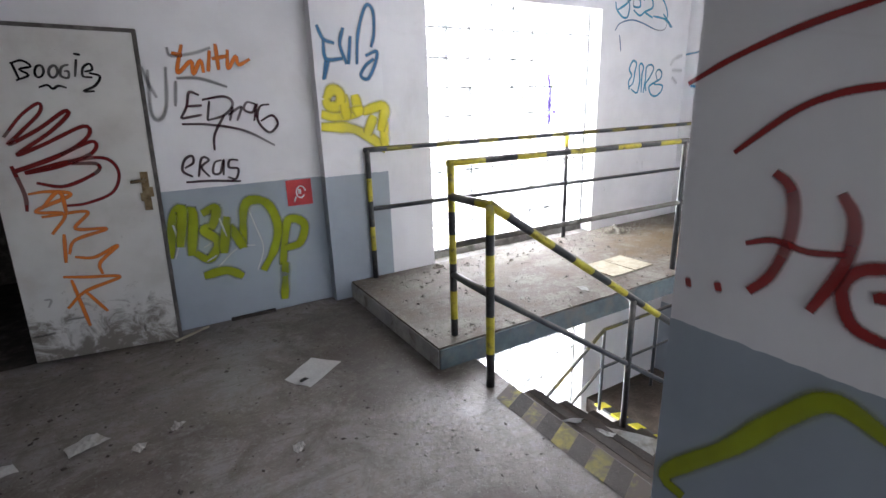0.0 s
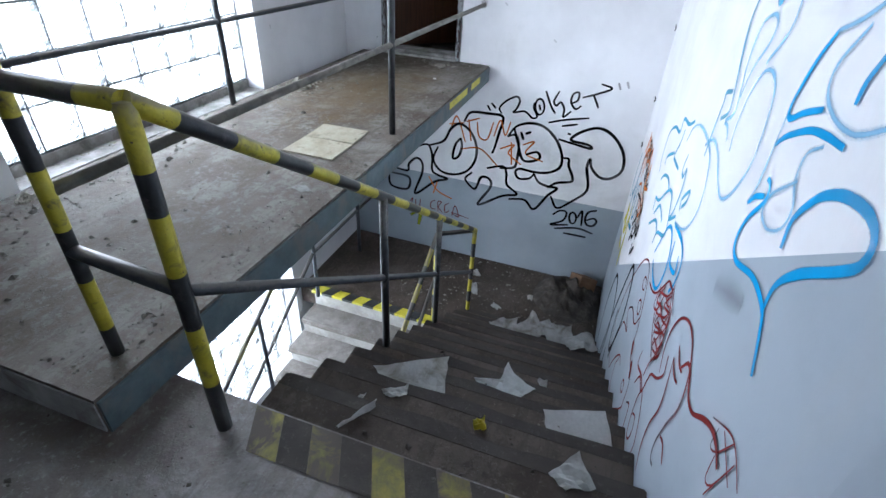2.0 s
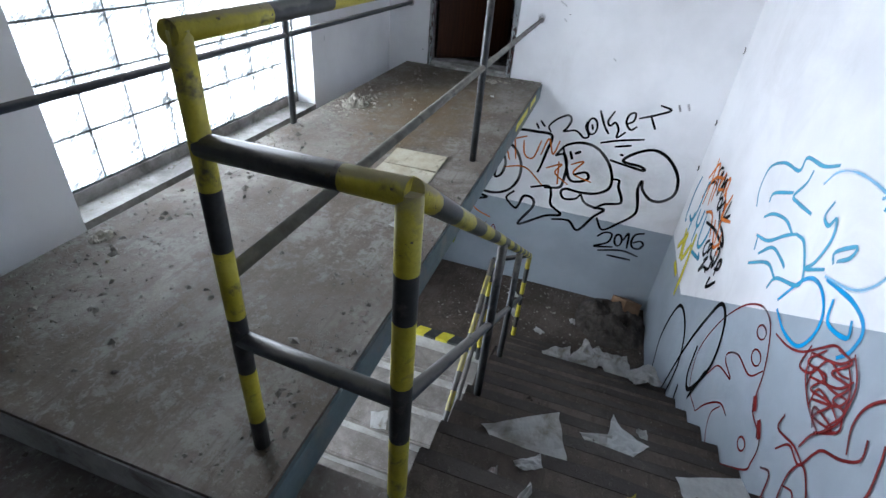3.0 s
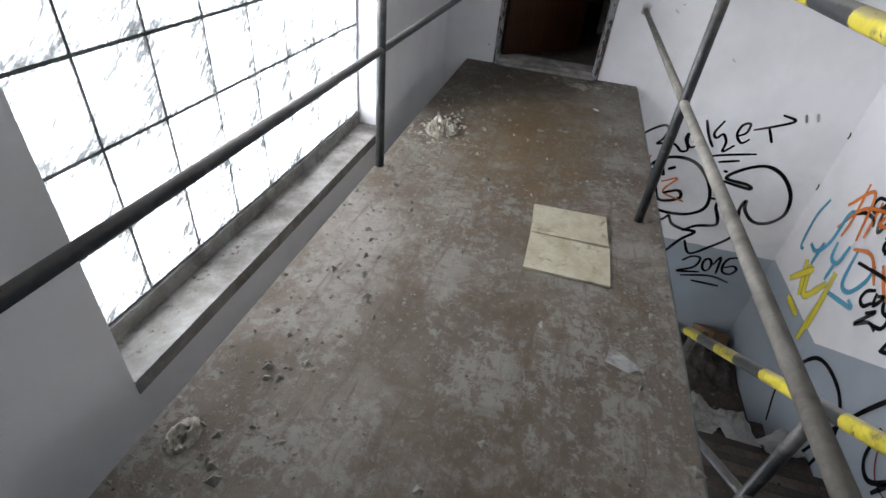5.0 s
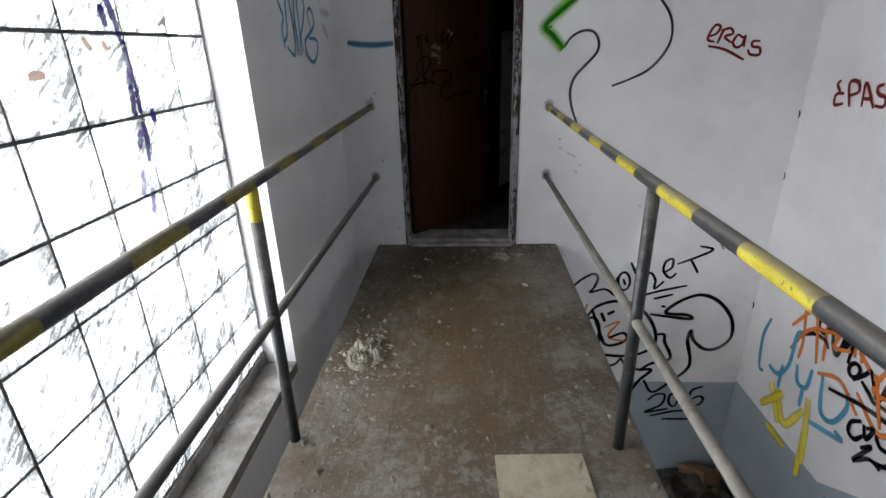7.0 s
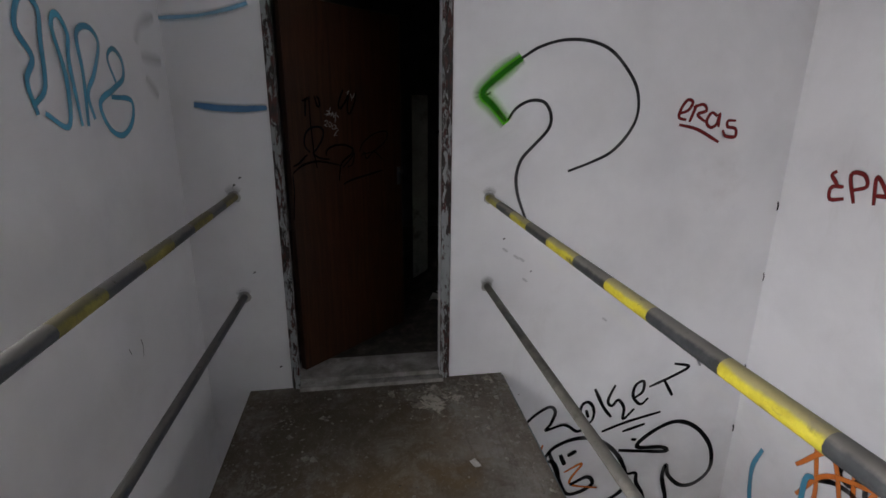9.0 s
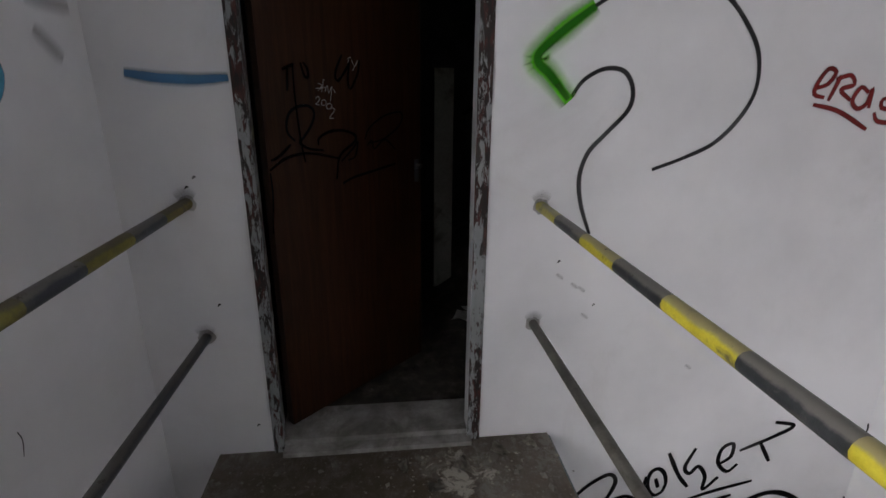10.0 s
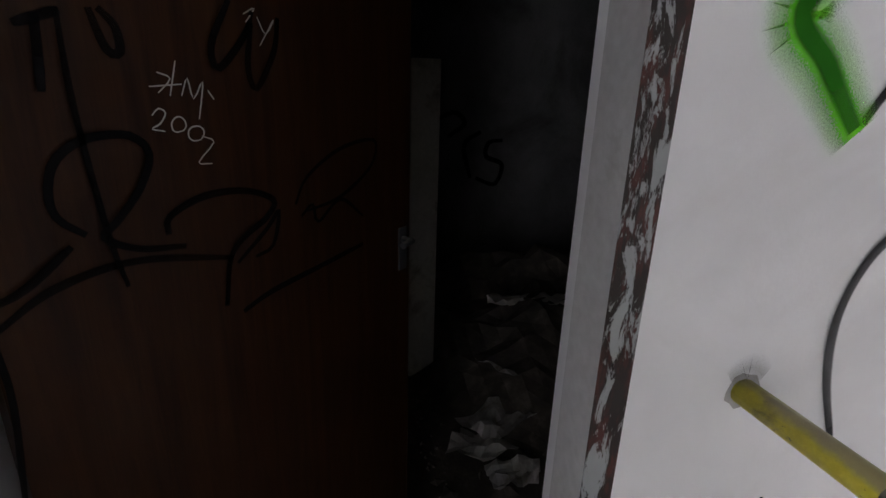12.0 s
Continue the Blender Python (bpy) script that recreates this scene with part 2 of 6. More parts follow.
def flaking(name):
    """Old grey gloss paint coming off in upright strips, with red primer and rust below."""
    m, t, p = nodes(name)
    s = t.nodes.new("ShaderNodeVectorMath")
    s.operation = "MULTIPLY"
    t.links.new(position(t), s.inputs[0])
    s.inputs[1].default_value = (1, 1, 0.28)
    peel = noise_at(t, s.outputs[0], 48, 9, 0.72, 0.5)
    large = noise_at(t, s.outputs[0], 7, 4, 0.6)
    off = ramp(t, calc(t, "ADD", calc(t, "MULTIPLY", peel, 0.6), calc(t, "MULTIPLY", large, 0.4)), ((0.500, (0, 0, 0)), (0.510, (1, 1, 1))))
    paint = ramp(t, large, ((0.3, (0.21, 0.225, 0.23)), (0.6, (0.33, 0.345, 0.35))))
    specks = ramp(t, noise_at(t, s.outputs[0], 130, 6, 0.7), ((0.60, (0, 0, 0)), (0.63, (1, 1, 1))))
    paint = blend(t, specks, paint, (0.05, 0.045, 0.042))
    under = ramp(t, noise_at(t, s.outputs[0], 60, 4), ((0.46, (0.022, 0.016, 0.014)), (0.60, (0.075, 0.021, 0.017))))
    t.links.new(blend(t, off, paint, under), p.inputs["Base Color"])
    p.inputs["Roughness"].default_value = 0.6
    bumped(t, p, calc(t, "SUBTRACT", 1.0, off), 0.8, 0.003)
    return m


WHITE = wall_paint("white_wall_paint")
WALL_WEST = wall_paint("wall_paint_with_dado", 0.850)
WALL_PIER = wall_paint("wall_paint_pier_dado", 0.850)
WALL_EAST = wall_paint("wall_paint_low_dado", -1.295)
WALL_STAIR = wall_paint("wall_paint_stair_dado", -1.275, (0.16, 0.86, 0.672))
CEILING = surface("ceiling_paint", (0.50, 0.50, 0.49), (0.60, 0.60, 0.59), (0.66, 0.66, 0.65), 2)
FLOOR = concrete("dirty_floor_screed", ((0.135, 0.112, 0.098), (0.20, 0.172, 0.155), (0.26, 0.235, 0.222)), (0.080, 0.056, 0.042), 0.75, (0.27, 0.26, 0.245), 0.62, 3.0, True, wear=(0.24, 0.23, 0.225), patches=((-0.3, 0.45, 0.55, 1.0, (0.055, 0.042, 0.033), 0.28),))
SLAB = concrete("walkway_screed", ((0.072, 0.056, 0.040), (0.125, 0.103, 0.080), (0.200, 0.178, 0.154)), (0.060, 0.042, 0.023), 0.75, (0.20, 0.180, 0.150), 0.8, 11.0, patches=((3.2, 0.70, 1.35, 0.55, (0.105, 0.068, 0.026), 0.28), (4.0, 0.95, 0.55, 0.6, (0.046, 0.035, 0.021), 0.28), (4.18, 0.42, 0.26, 0.24, (0.44, 0.41, 0.35), 0.05)), wear=(0.205, 0.195, 0.178))
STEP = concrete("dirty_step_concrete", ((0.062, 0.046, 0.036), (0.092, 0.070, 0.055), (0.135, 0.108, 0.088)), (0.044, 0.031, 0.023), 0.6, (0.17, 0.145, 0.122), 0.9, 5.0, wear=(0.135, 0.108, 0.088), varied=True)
# darker tone for the front strip of each upper step, setting the steps apart
NOSING = concrete("dark_step_edge", ((0.030, 0.023, 0.019), (0.048, 0.037, 0.030), (0.075, 0.060, 0.050)), (0.022, 0.016, 0.012), 0.5, (0.10, 0.085, 0.072), 0.75, 6.0)
LOWER_TREAD = concrete("dusty_lower_step", ((0.17, 0.15, 0.13), (0.25, 0.23, 0.21), (0.34, 0.32, 0.30)), (0.10, 0.08, 0.065), 0.5, (0.36, 0.34, 0.32), 0.9, 9.0)
RISER = concrete("pale_step_concrete", ((0.36, 0.35, 0.33), (0.45, 0.44, 0.42), (0.55, 0.54, 0.52)), (0.22, 0.19, 0.16), 0.5, (0.5, 0.49, 0.47), 0.9, 8.0)
PLASTER = surface("rough_edge_plaster", (0.30, 0.29, 0.28), (0.42, 0.41, 0.40), (0.55, 0.55, 0.54), 8, 0.9, 0.5, dirt=(0.15, 0.13, 0.11), dirt_scale=6)
FASCIA = surface("teal_grey_edge_paint", (0.07, 0.10, 0.115), (0.105, 0.145, 0.16), (0.15, 0.19, 0.20), 9, 0.6, 0.25, dirt=(0.16, 0.15, 0.14), dirt_scale=5)
MORTAR = surface("dark_mortar", (0.04, 0.045, 0.045), (0.09, 0.10, 0.10), (0.20, 0.20, 0.19), 9, 0.9, 0.5)
SILL = surface("dusty_sill_concrete", (0.16, 0.15, 0.14), (0.29, 0.28, 0.265), (0.43, 0.42, 0.405), 9, 0.9, 0.6, dirt=(0.12, 0.11, 0.10), dirt_scale=4)
BLACK = surface("worn_black_paint", (0.016, 0.018, 0.020), (0.03, 0.033, 0.036), (0.065, 0.066, 0.066), 18, 0.45, 0.2, 140, dirt=(0.17, 0.155, 0.135), dirt_scale=14, dirt_from=0.6, dirt_to=0.8)
YELLOW = surface("worn_yellow_paint", (0.50, 0.44, 0.03), (0.64, 0.57, 0.04), (0.72, 0.66, 0.09), 14, 0.45, 0.2, 140, dirt=(0.10, 0.085, 0.04), dirt_scale=16, dirt_from=0.60, dirt_to=0.76)
RAIL_YELLOW = surface("worn_yellow_rail_paint", (0.40, 0.335, 0.025), (0.53, 0.455, 0.035), (0.62, 0.545, 0.08), 14, 0.45, 0.2, 140, dirt=(0.10, 0.085, 0.04), dirt_scale=16, dirt_from=0.55, dirt_to=0.70, settled=(0.27, 0.235, 0.15))
RAIL_BLACK = surface("worn_black_rail_paint", (0.016, 0.018, 0.020), (0.03, 0.033, 0.036), (0.065, 0.066, 0.066), 18, 0.45, 0.2, 140, dirt=(0.17, 0.155, 0.135), dirt_scale=14, dirt_from=0.6, dirt_to=0.8, settled=(0.15, 0.14, 0.125))
DULL_YELLOW = surface("faded_yellow_paint", (0.16, 0.14, 0.035), (0.25, 0.22, 0.045), (0.36, 0.33, 0.08), 14, 0.6, 0.2, 140, dirt=(0.12, 0.10, 0.07), dirt_scale=12, settled=(0.10, 0.09, 0.07))
PIPE = surface("grey_pipe_paint", (0.035, 0.042, 0.052), (0.058, 0.066, 0.078), (0.11, 0.115, 0.12), 10, 0.5, 0.2, 140, dirt=(0.20, 0.185, 0.165), dirt_scale=9, dirt_from=0.6, dirt_to=0.82, settled=(0.16, 0.15, 0.135))
DUSTY_PIPE = surface("dusty_pipe_paint", (0.12, 0.115, 0.10), (0.19, 0.18, 0.155), (0.27, 0.255, 0.22), 10, 0.7, 0.2, 140, dirt=(0.10, 0.09, 0.075), dirt_scale=9)
GLASS = glass_block_material()
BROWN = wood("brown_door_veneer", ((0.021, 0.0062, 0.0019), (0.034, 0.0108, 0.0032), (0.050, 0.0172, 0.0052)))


def grimy_door(name):
    """White gloss paint, yellowed, with splashed dirt along the foot of the leaf."""
    m, t, p = nodes(name)
    coord = t.nodes.new("ShaderNodeTexCoord").outputs["Object"]
    xyz = t.nodes.new("ShaderNodeSeparateXYZ")
    t.links.new(coord, xyz.inputs[0])
    big = noise_at(t, coord, 3, 6)
    col = ramp(t, big, ((0.3, (0.50, 0.48, 0.46)), (0.52, (0.61, 0.60, 0.58)), (0.75, (0.67, 0.66, 0.65))))
    splash = calc(t, "SUBTRACT", noise_at(t, coord, 7, 9, 0.75, 0.7), calc(t, "MULTIPLY", xyz.outputs[2], 0.62))
    col = blend(t, calc(t, "MULTIPLY", ramp(t, splash, ((0.33, (0, 0, 0)), (0.47, (1, 1, 1)))), 0.85), col, (0.115, 0.095, 0.075))
    spots = ramp(t, noise_at(t, coord, 26, 8, 0.75), ((0.66, (0, 0, 0)), (0.71, (1, 1, 1))))
    col = blend(t, calc(t, "MULTIPLY", spots, 0.6), col, (0.22, 0.19, 0.16))
    t.links.new(col, p.inputs["Base Color"])
    p.inputs["Roughness"].default_value = 0.5
    bumped(t, p, noise_at(t, coord, 40, 4), 0.12, 0.004)
    return m


LEAF_WHITE = grimy_door("soiled_white_door_paint")
STEEL = flaking("flaking_frame_paint")
JAMB = surface("smooth_grey_white_jamb_paint", (0.50, 0.50, 0.51), (0.58, 0.58, 0.59), (0.63, 0.63, 0.64), 3, 0.5, 0.1, dirt=(0.3, 0.29, 0.28), dirt_scale=5, dirt_from=0.62, dirt_to=0.8)
BRASS = surface("tarnished_handle_metal", (0.10, 0.07, 0.035), (0.20, 0.145, 0.08), (0.30, 0.24, 0.15), 25, 0.45, 0.3, metal=0.8)
EDGE = surface("dark_door_edge", (0.05, 0.045, 0.042), (0.10, 0.092, 0.085), (0.22, 0.20, 0.19), 14, 0.7, 0.3)
PAPER = surface("grubby_white_paper", (0.52, 0.51, 0.49), (0.66, 0.65, 0.63), (0.74, 0.74, 0.73), 5, 0.9, 0.15, dirt=(0.30, 0.27, 0.22), dirt_scale=7)
CARD = surface("yellowed_board", (0.29, 0.255, 0.18), (0.38, 0.345, 0.255), (0.44, 0.41, 0.32), 9, 0.9, 0.3, dirt=(0.16, 0.13, 0.09), dirt_scale=13, dirt_from=0.56, dirt_to=0.70)
CRUMB = surface("plaster_crumbs", (0.15, 0.135, 0.105), (0.26, 0.24, 0.20), (0.40, 0.38, 0.335), 30, 0.95, 0.5)
GRIT = surface("dusty_floor_grit", (0.10, 0.092, 0.076), (0.17, 0.16, 0.137), (0.27, 0.255, 0.225), 30, 0.95, 0.5)
WORN_STRIPE = surface("worn_yellow_floor_paint", (0.17, 0.145, 0.04), (0.26, 0.225, 0.045), (0.36, 0.32, 0.07), 14, 0.7, 0.2, 140, dirt=(0.085, 0.068, 0.053), dirt_scale=9, dirt_from=0.38, dirt_to=0.56)
# dark debris; also stands in for shade in the box behind the white door
RUBBLE_AND_SHADE = surface("dark_debris_and_shade", (0.03, 0.026, 0.022), (0.06, 0.05, 0.042), (0.14, 0.125, 0.11), 12, 0.95, 0.6)
RED = surface("red_sign_enamel", (0.45, 0.02, 0.03), (0.55, 0.03, 0.04), (0.6, 0.05, 0.05), 8, 0.35, 0.05)
SIGN_WHITE = surface("white_sign_enamel", (0.75, 0.72, 0.72), (0.8, 0.78, 0.78), (0.82, 0.8, 0.8), 8, 0.35, 0.05)
# wall grey lowered to deepen the room's shade, with dirt patches over it
DARKENED_WALL = surface("darkened_room_wall", (0.15, 0.15, 0.16), (0.23, 0.23, 0.24), (0.30, 0.30, 0.31), 2, 0.8, 0.2, dirt=(0.06, 0.055, 0.05), dirt_scale=1.4, dirt_from=0.5, dirt_to=0.75)
CLEAN_PAPER = surface("white_paper", (0.68, 0.68, 0.67), (0.78, 0.78, 0.77), (0.82, 0.82, 0.81), 5, 0.9, 0.1, dirt=(0.45, 0.42, 0.38), dirt_scale=6, dirt_from=0.62, dirt_to=0.8)
CARDBOARD = surface("brown_cardboard", (0.16, 0.09, 0.05), (0.22, 0.13, 0.075), (0.28, 0.17, 0.10), 6, 0.9, 0.3)
INK_SOLID = surface("black_ink", (0.012, 0.012, 0.012), (0.02, 0.02, 0.02), (0.03, 0.03, 0.03), 20, 0.6, 0.1)
PALE = surface("pale_cabinet_paint", (0.70, 0.69, 0.64), (0.80, 0.79, 0.74), (0.84, 0.83, 0.79), 4, 0.6, 0.15, dirt=(0.3, 0.27, 0.23), dirt_scale=4)


# ---- mesh tools ----
def box(bm, x0, x1, y0, y1, z0, z1, index=0):
    v = [bm.verts.new((x, y, z)) for x in (x0, x1) for y in (y0, y1) for z in (z0, z1)]
    for q in ((0, 1, 3, 2), (4, 6, 7, 5), (0, 4, 5, 1), (2, 3, 7, 6), (0, 2, 6, 4), (1, 5, 7, 3)):
        bm.faces.new([v[i] for i in q]).material_index = index
    return v


def part(name, bm, material, parent=None, label="", smooth=False):
    """Links bm as one mesh object; a list of materials fills the slots in turn."""
    bmesh.ops.recalc_face_normals(bm, faces=bm.faces)
    me = bpy.data.meshes.new(name)
    bm.to_mesh(me)
    bm.free()
    for m in material if isinstance(material, list) else [material]:
        me.materials.append(m)
    if smooth:
        me.shade_smooth()
    ob = new(name, me)
    if parent:
        ob.parent = parent
    if label:
        ob["label"] = label
    return ob


def chamfer(bm, width, segments=1):
    edges = [e for e in bm.edges if len(e.link_faces) == 2 and e.calc_face_angle(0) > 0.6]
    bmesh.ops.bevel(bm, geom=edges, offset=width, segments=segments, affect="EDGES", clamp_overlap=True)


def boxes(name, rows, material, parent=None, label="", bevel=0.0):
    bm = bmesh.new()
    for r in rows:
        box(bm, *r)
    if bevel:
        chamfer(bm, bevel, 2)
    return part(name, bm, material, parent, label)


def structure(ob, label, category):
    return tagged(ob, label, category, kind="structure")


def thing(name, label, category, m=None, group=""):
    ob = tagged(new(name), label, category, group)
    ob.empty_display_size = 0.1
    if m:
        ob.matrix_world = m
    return ob


# ---- the setting ----
TOP = 2.75        # ceiling
LAND = -0.135     # landing floor; the walkway's top is at 0
HALF = -2.295     # half landing below
LOW = -4.455      # floor below
RISE, RUN = 0.18, 0.27
X_EAST, Y_NORTH, Y_SOUTH, X_PIER = 4.39, 1.585, -1.60, -0.276
YC = 1.488         # face of the corridor wall
WX0, WX1, WZ0, WZ1, LZ0, LZ1 = 0.891, 2.945, -0.09, 2.225, -3.12, -0.60

structure(boxes("wall_north", [(0.10, WX0, Y_NORTH, 1.88, LOW, TOP), (WX1, X_EAST + 0.2, Y_NORTH, 1.88, LOW, TOP), (WX0, WX1, Y_NORTH, 1.88, WZ1, TOP),
          (WX0, WX1, Y_NORTH, 1.88, LZ1, WZ0), (WX0, WX1, Y_NORTH, 1.88, LOW, LZ0)], WHITE), "white painted wall with two glass block windows", "wall")
structure(boxes("wall_corridor", [(-1.98, 0.10, YC, 1.88, LOW, TOP), (-2.9, -1.98, YC, 1.88, 1.90, TOP), (-4.2, -2.9, YC, 1.88, LOW, TOP)], WALL_WEST), "white wall with blue-grey dado and graffiti", "wall")
structure(boxes("pilaster", [(-0.138, 0.382, 1.388, Y_NORTH + 0.01, LOW, TOP)], WALL_WEST, bevel=0.008), "white pilaster with blue-grey dado and graffiti", "pilaster")
DY0, DY1, DZ = 0.308, 1.163, 2.06
structure(boxes("wall_east", [(X_EAST, X_EAST + 0.2, DY1, Y_NORTH, LOW, TOP), (X_EAST, X_EAST + 0.2, -1.8, DY0, LOW, TOP), (X_EAST, X_EAST + 0.2, DY0, DY1, DZ, TOP),
          (X_EAST, X_EAST + 0.2, DY0, DY1, LOW, -0.02)], WALL_EAST), "white stairwell wall with doorway, low blue-grey dado and graffiti", "wall")
structure(boxes("wall_south", [(X_PIER + 0.201, X_EAST, -1.8, Y_SOUTH, LOW, TOP)], WALL_STAIR), "white stairwell wall whose blue-grey dado follows the stair", "wall")
pier = structure(boxes("wall_pier", [(X_PIER, X_PIER + 0.2, -5.1, Y_SOUTH + 0.034, LOW, TOP)], WALL_PIER, bevel=0.012), "white corridor wall with blue-grey dado and red lettering", "wall")
for v in pier.data.vertices:      # the end of the wall is cut slightly askew
    if v.co.y > -2 and v.co.x < X_PIER + 0.1:
        v.co.y -= 0.02
structure(boxes("wall_west", [(-4.4, -4.2, -5.3, 1.88, LOW, TOP)], WALL_WEST), "plain white wall with grey dado closing the corridor", "wall")
# unseen back wall; the opening is added to go with the fill lamp
structure(boxes("wall_back", [(-4.2, -2.4, -5.3, -5.1, LOW, TOP), (-0.6, X_PIER + 0.2, -5.3, -5.1, LOW, TOP), (-2.4, -0.6, -5.3, -5.1, LOW, 0.75), (-2.4, -0.6, -5.3, -5.1, 2.15, TOP)], WALL_WEST), "unseen white wall with an opening added for the corridor fill lamp", "wall")
structure(boxes("ceiling", [(-4.2, X_EAST, -5.1, Y_NORTH, TOP, TOP + 0.2)], CEILING), "plain white painted ceiling", "ceiling")
structure(boxes("floor_landing", [(-4.2, 0.0, -5.1, YC, LAND - 0.22, LAND), (0.0, 0.245, Y_SOUTH, -0.012, LAND - 0.22, LAND)], FLOOR), "dirty grey-brown concrete landing floor with dust", "floor")
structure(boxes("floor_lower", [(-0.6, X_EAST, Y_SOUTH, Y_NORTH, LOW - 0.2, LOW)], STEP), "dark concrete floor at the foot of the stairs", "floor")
structure(boxes("wall_lower_west", [(-0.8, -0.6, Y_SOUTH, Y_NORTH, LOW, LAND - 0.22)], WHITE), "plain wall closing the lower stairwell", "wall")
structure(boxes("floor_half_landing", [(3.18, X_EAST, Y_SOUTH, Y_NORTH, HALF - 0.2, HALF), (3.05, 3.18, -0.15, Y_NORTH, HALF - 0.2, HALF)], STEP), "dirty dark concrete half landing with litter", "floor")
walkway = structure(boxes("walkway", [(0.0, X_EAST, 0.004, 1.385, -0.152, 0.0)], SLAB, bevel=0.006), "raised concrete walkway slab with brown stains and grit", "walkway")
part("edge_strip", (lambda b: (box(b, 0.004, X_EAST - 0.003, -0.008, 0.003, -0.15, -0.012), b)[1])(bmesh.new()), FASCIA, walkway, "teal-grey painted slab edge")
part("end_face", (lambda b: (box(b, -0.006, -0.001, 0.004, 1.385, LAND + 0.001, -0.012), b)[1])(bmesh.new()), PLASTER, walkway, "rough pale plastered slab end")


def steps(name, x, z, way, y0, y1, count, tread_mat, riser_mat, edge_mat, label):
    """A flight whose first nosing is at x, z; each step is a solid tread with a rounded nosing over its riser."""
    flight = structure(new(name), label, "stairs")
    for k in range(1, count):
        bm = bmesh.new()
        a, b = sorted((x + way * RUN * (k - 1), x + way * (RUN * k - 0.0505)))
        box(bm, a, b, y0, y1, z - RISE * k - 0.05, z - RISE * k - 0.002)
        part("tread", bm, tread_mat, flight)
        bm = bmesh.new()
        a, b = sorted((x + way * (RUN * k - 0.05), x + way * (RUN * k + 0.028)))
        box(bm, a, b, y0, y1, z - RISE * k - 0.05, z - RISE * k)
        lip = x + way * (RUN * k + 0.028)
        bmesh.ops.subdivide_edges(bm, edges=[e for e in bm.edges if abs(e.verts[0].co.y - e.verts[1].co.y) > 0.5], cuts=18)
        for v in bm.verts:
            if abs(v.co.x - lip) < 0.001:
                v.co.x += way * 0.012 * (noise.noise(Vector((v.co.y * 4, k * 3.1, 0))) - 0.3)
                v.co.z += 0.010 * (noise.noise(Vector((v.co.y * 5, k * 7.7, 2))) - 0.35) if v.co.z > z - RISE * k - 0.01 else 0
        front = [e for e in bm.edges if all(abs(v.co.x - lip) < 0.03 and v.co.z > z - RISE * k - 0.025 for v in e.verts) and abs(e.verts[0].co.y - e.verts[1].co.y) > 0.01]
        bmesh.ops.bevel(bm, geom=front, offset=0.018, segments=3, affect="EDGES")
        part("nosing", bm, edge_mat, flight)
    for k in range(count):
        bm = bmesh.new()
        a, b = sorted((x + way * (RUN * k - 0.10), x + way * RUN * k))
        box(bm, a, b, y0 + 0.012, y1 - 0.012, z - RISE * (k + 1) - 0.16, z - RISE * k - (0.045 if k else 0.03))
        part("riser", bm, riser_mat, flight)
    return flight


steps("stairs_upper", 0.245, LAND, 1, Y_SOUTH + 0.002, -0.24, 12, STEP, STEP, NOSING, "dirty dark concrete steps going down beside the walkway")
steps("stairs_lower", 3.044, HALF, -1, -0.10, 1.42, 12, LOWER_TREAD, RISER, LOWER_TREAD, "concrete steps with pale risers going down below the walkway")


strip = tagged(new("hazard_strip"), "yellow and black hazard stripes along the lower stair edge", "hazard strip")
for k in range(12):
    bm = bmesh.new()
    y = 1.44 - k * 0.125
    v = [bm.verts.new(c) for c in ((3.036, y, HALF + 0.003), (3.036, y - 0.125, HALF + 0.003), (3.15, y - 0.175, HALF + 0.003), (3.15, y - 0.05, HALF + 0.003), (3.036, y, HALF - 0.028), (3.036, y - 0.125, HALF - 0.028))]
    bm.faces.new((v[0], v[1], v[2], v[3]))
    bm.faces.new((v[0], v[4], v[5], v[1]))
    part("stripe", bm, YELLOW if k % 2 == 0 else BLACK, strip)
worn = tagged(new("worn_hazard_strip"), "worn faded yellow stripes painted along the top step", "hazard strip")
for k in range(12):
    bm = bmesh.new()
    y = -0.37 - k * 0.1025
    v = [bm.verts.new((x, yy, LAND + 0.003)) for x, yy in ((0.09, y - 0.05), (0.09, y - 0.152), (0.238, y - 0.082), (0.238, y + 0.02))]
    bm.faces.new(v)
    part("stripe", bm, NOSING if k % 2 else WORN_STRIPE, worn)

# ---- windows of glass blocks ----
PITCH, GX = 0.25, 0.934


def block_mesh():
    bm = bmesh.new()
    box(bm, -0.1195, 0.1195, -0.04, 0.04, -0.120, 0.120)
    chamfer(bm, 0.012, 1)
    bm2 = bpy.data.meshes.new("glass_block")
    bmesh.ops.recalc_face_normals(bm, faces=bm.faces)
    bm.to_mesh(bm2)
    bm.free()
    bm2.materials.append(GLASS)
    return bm2


BLOCK = block_mesh()


def block_window(name, z0, rows, label):
    win = structure(new(name), label, "window")
    bm = bmesh.new()
    zp = 0.2515
    for i in range(9):
        x = GX + i * PITCH
        box(bm, x - 0.0058, x + 0.0058, 1.748, 1.80, z0, z0 + rows * zp)
    for j in range(rows + 1):
        for i in range(8):
            box(bm, GX + i * PITCH + 0.0059, GX + (i + 1) * PITCH - 0.0059, 1.748, 1.80, z0 + j * zp - 0.0058, z0 + j * zp + 0.0058)
    part("mortar_grid", bm, MORTAR, win, "dark mortar joints between glass blocks")
    for j in range(rows):
        for i in range(8):
            ob = new("glass_block", BLOCK)
            ob.parent = win
            ob.location = (GX + (i + 0.5) * PITCH, 1.785, z0 + (j + 0.5) * zp)
    return win


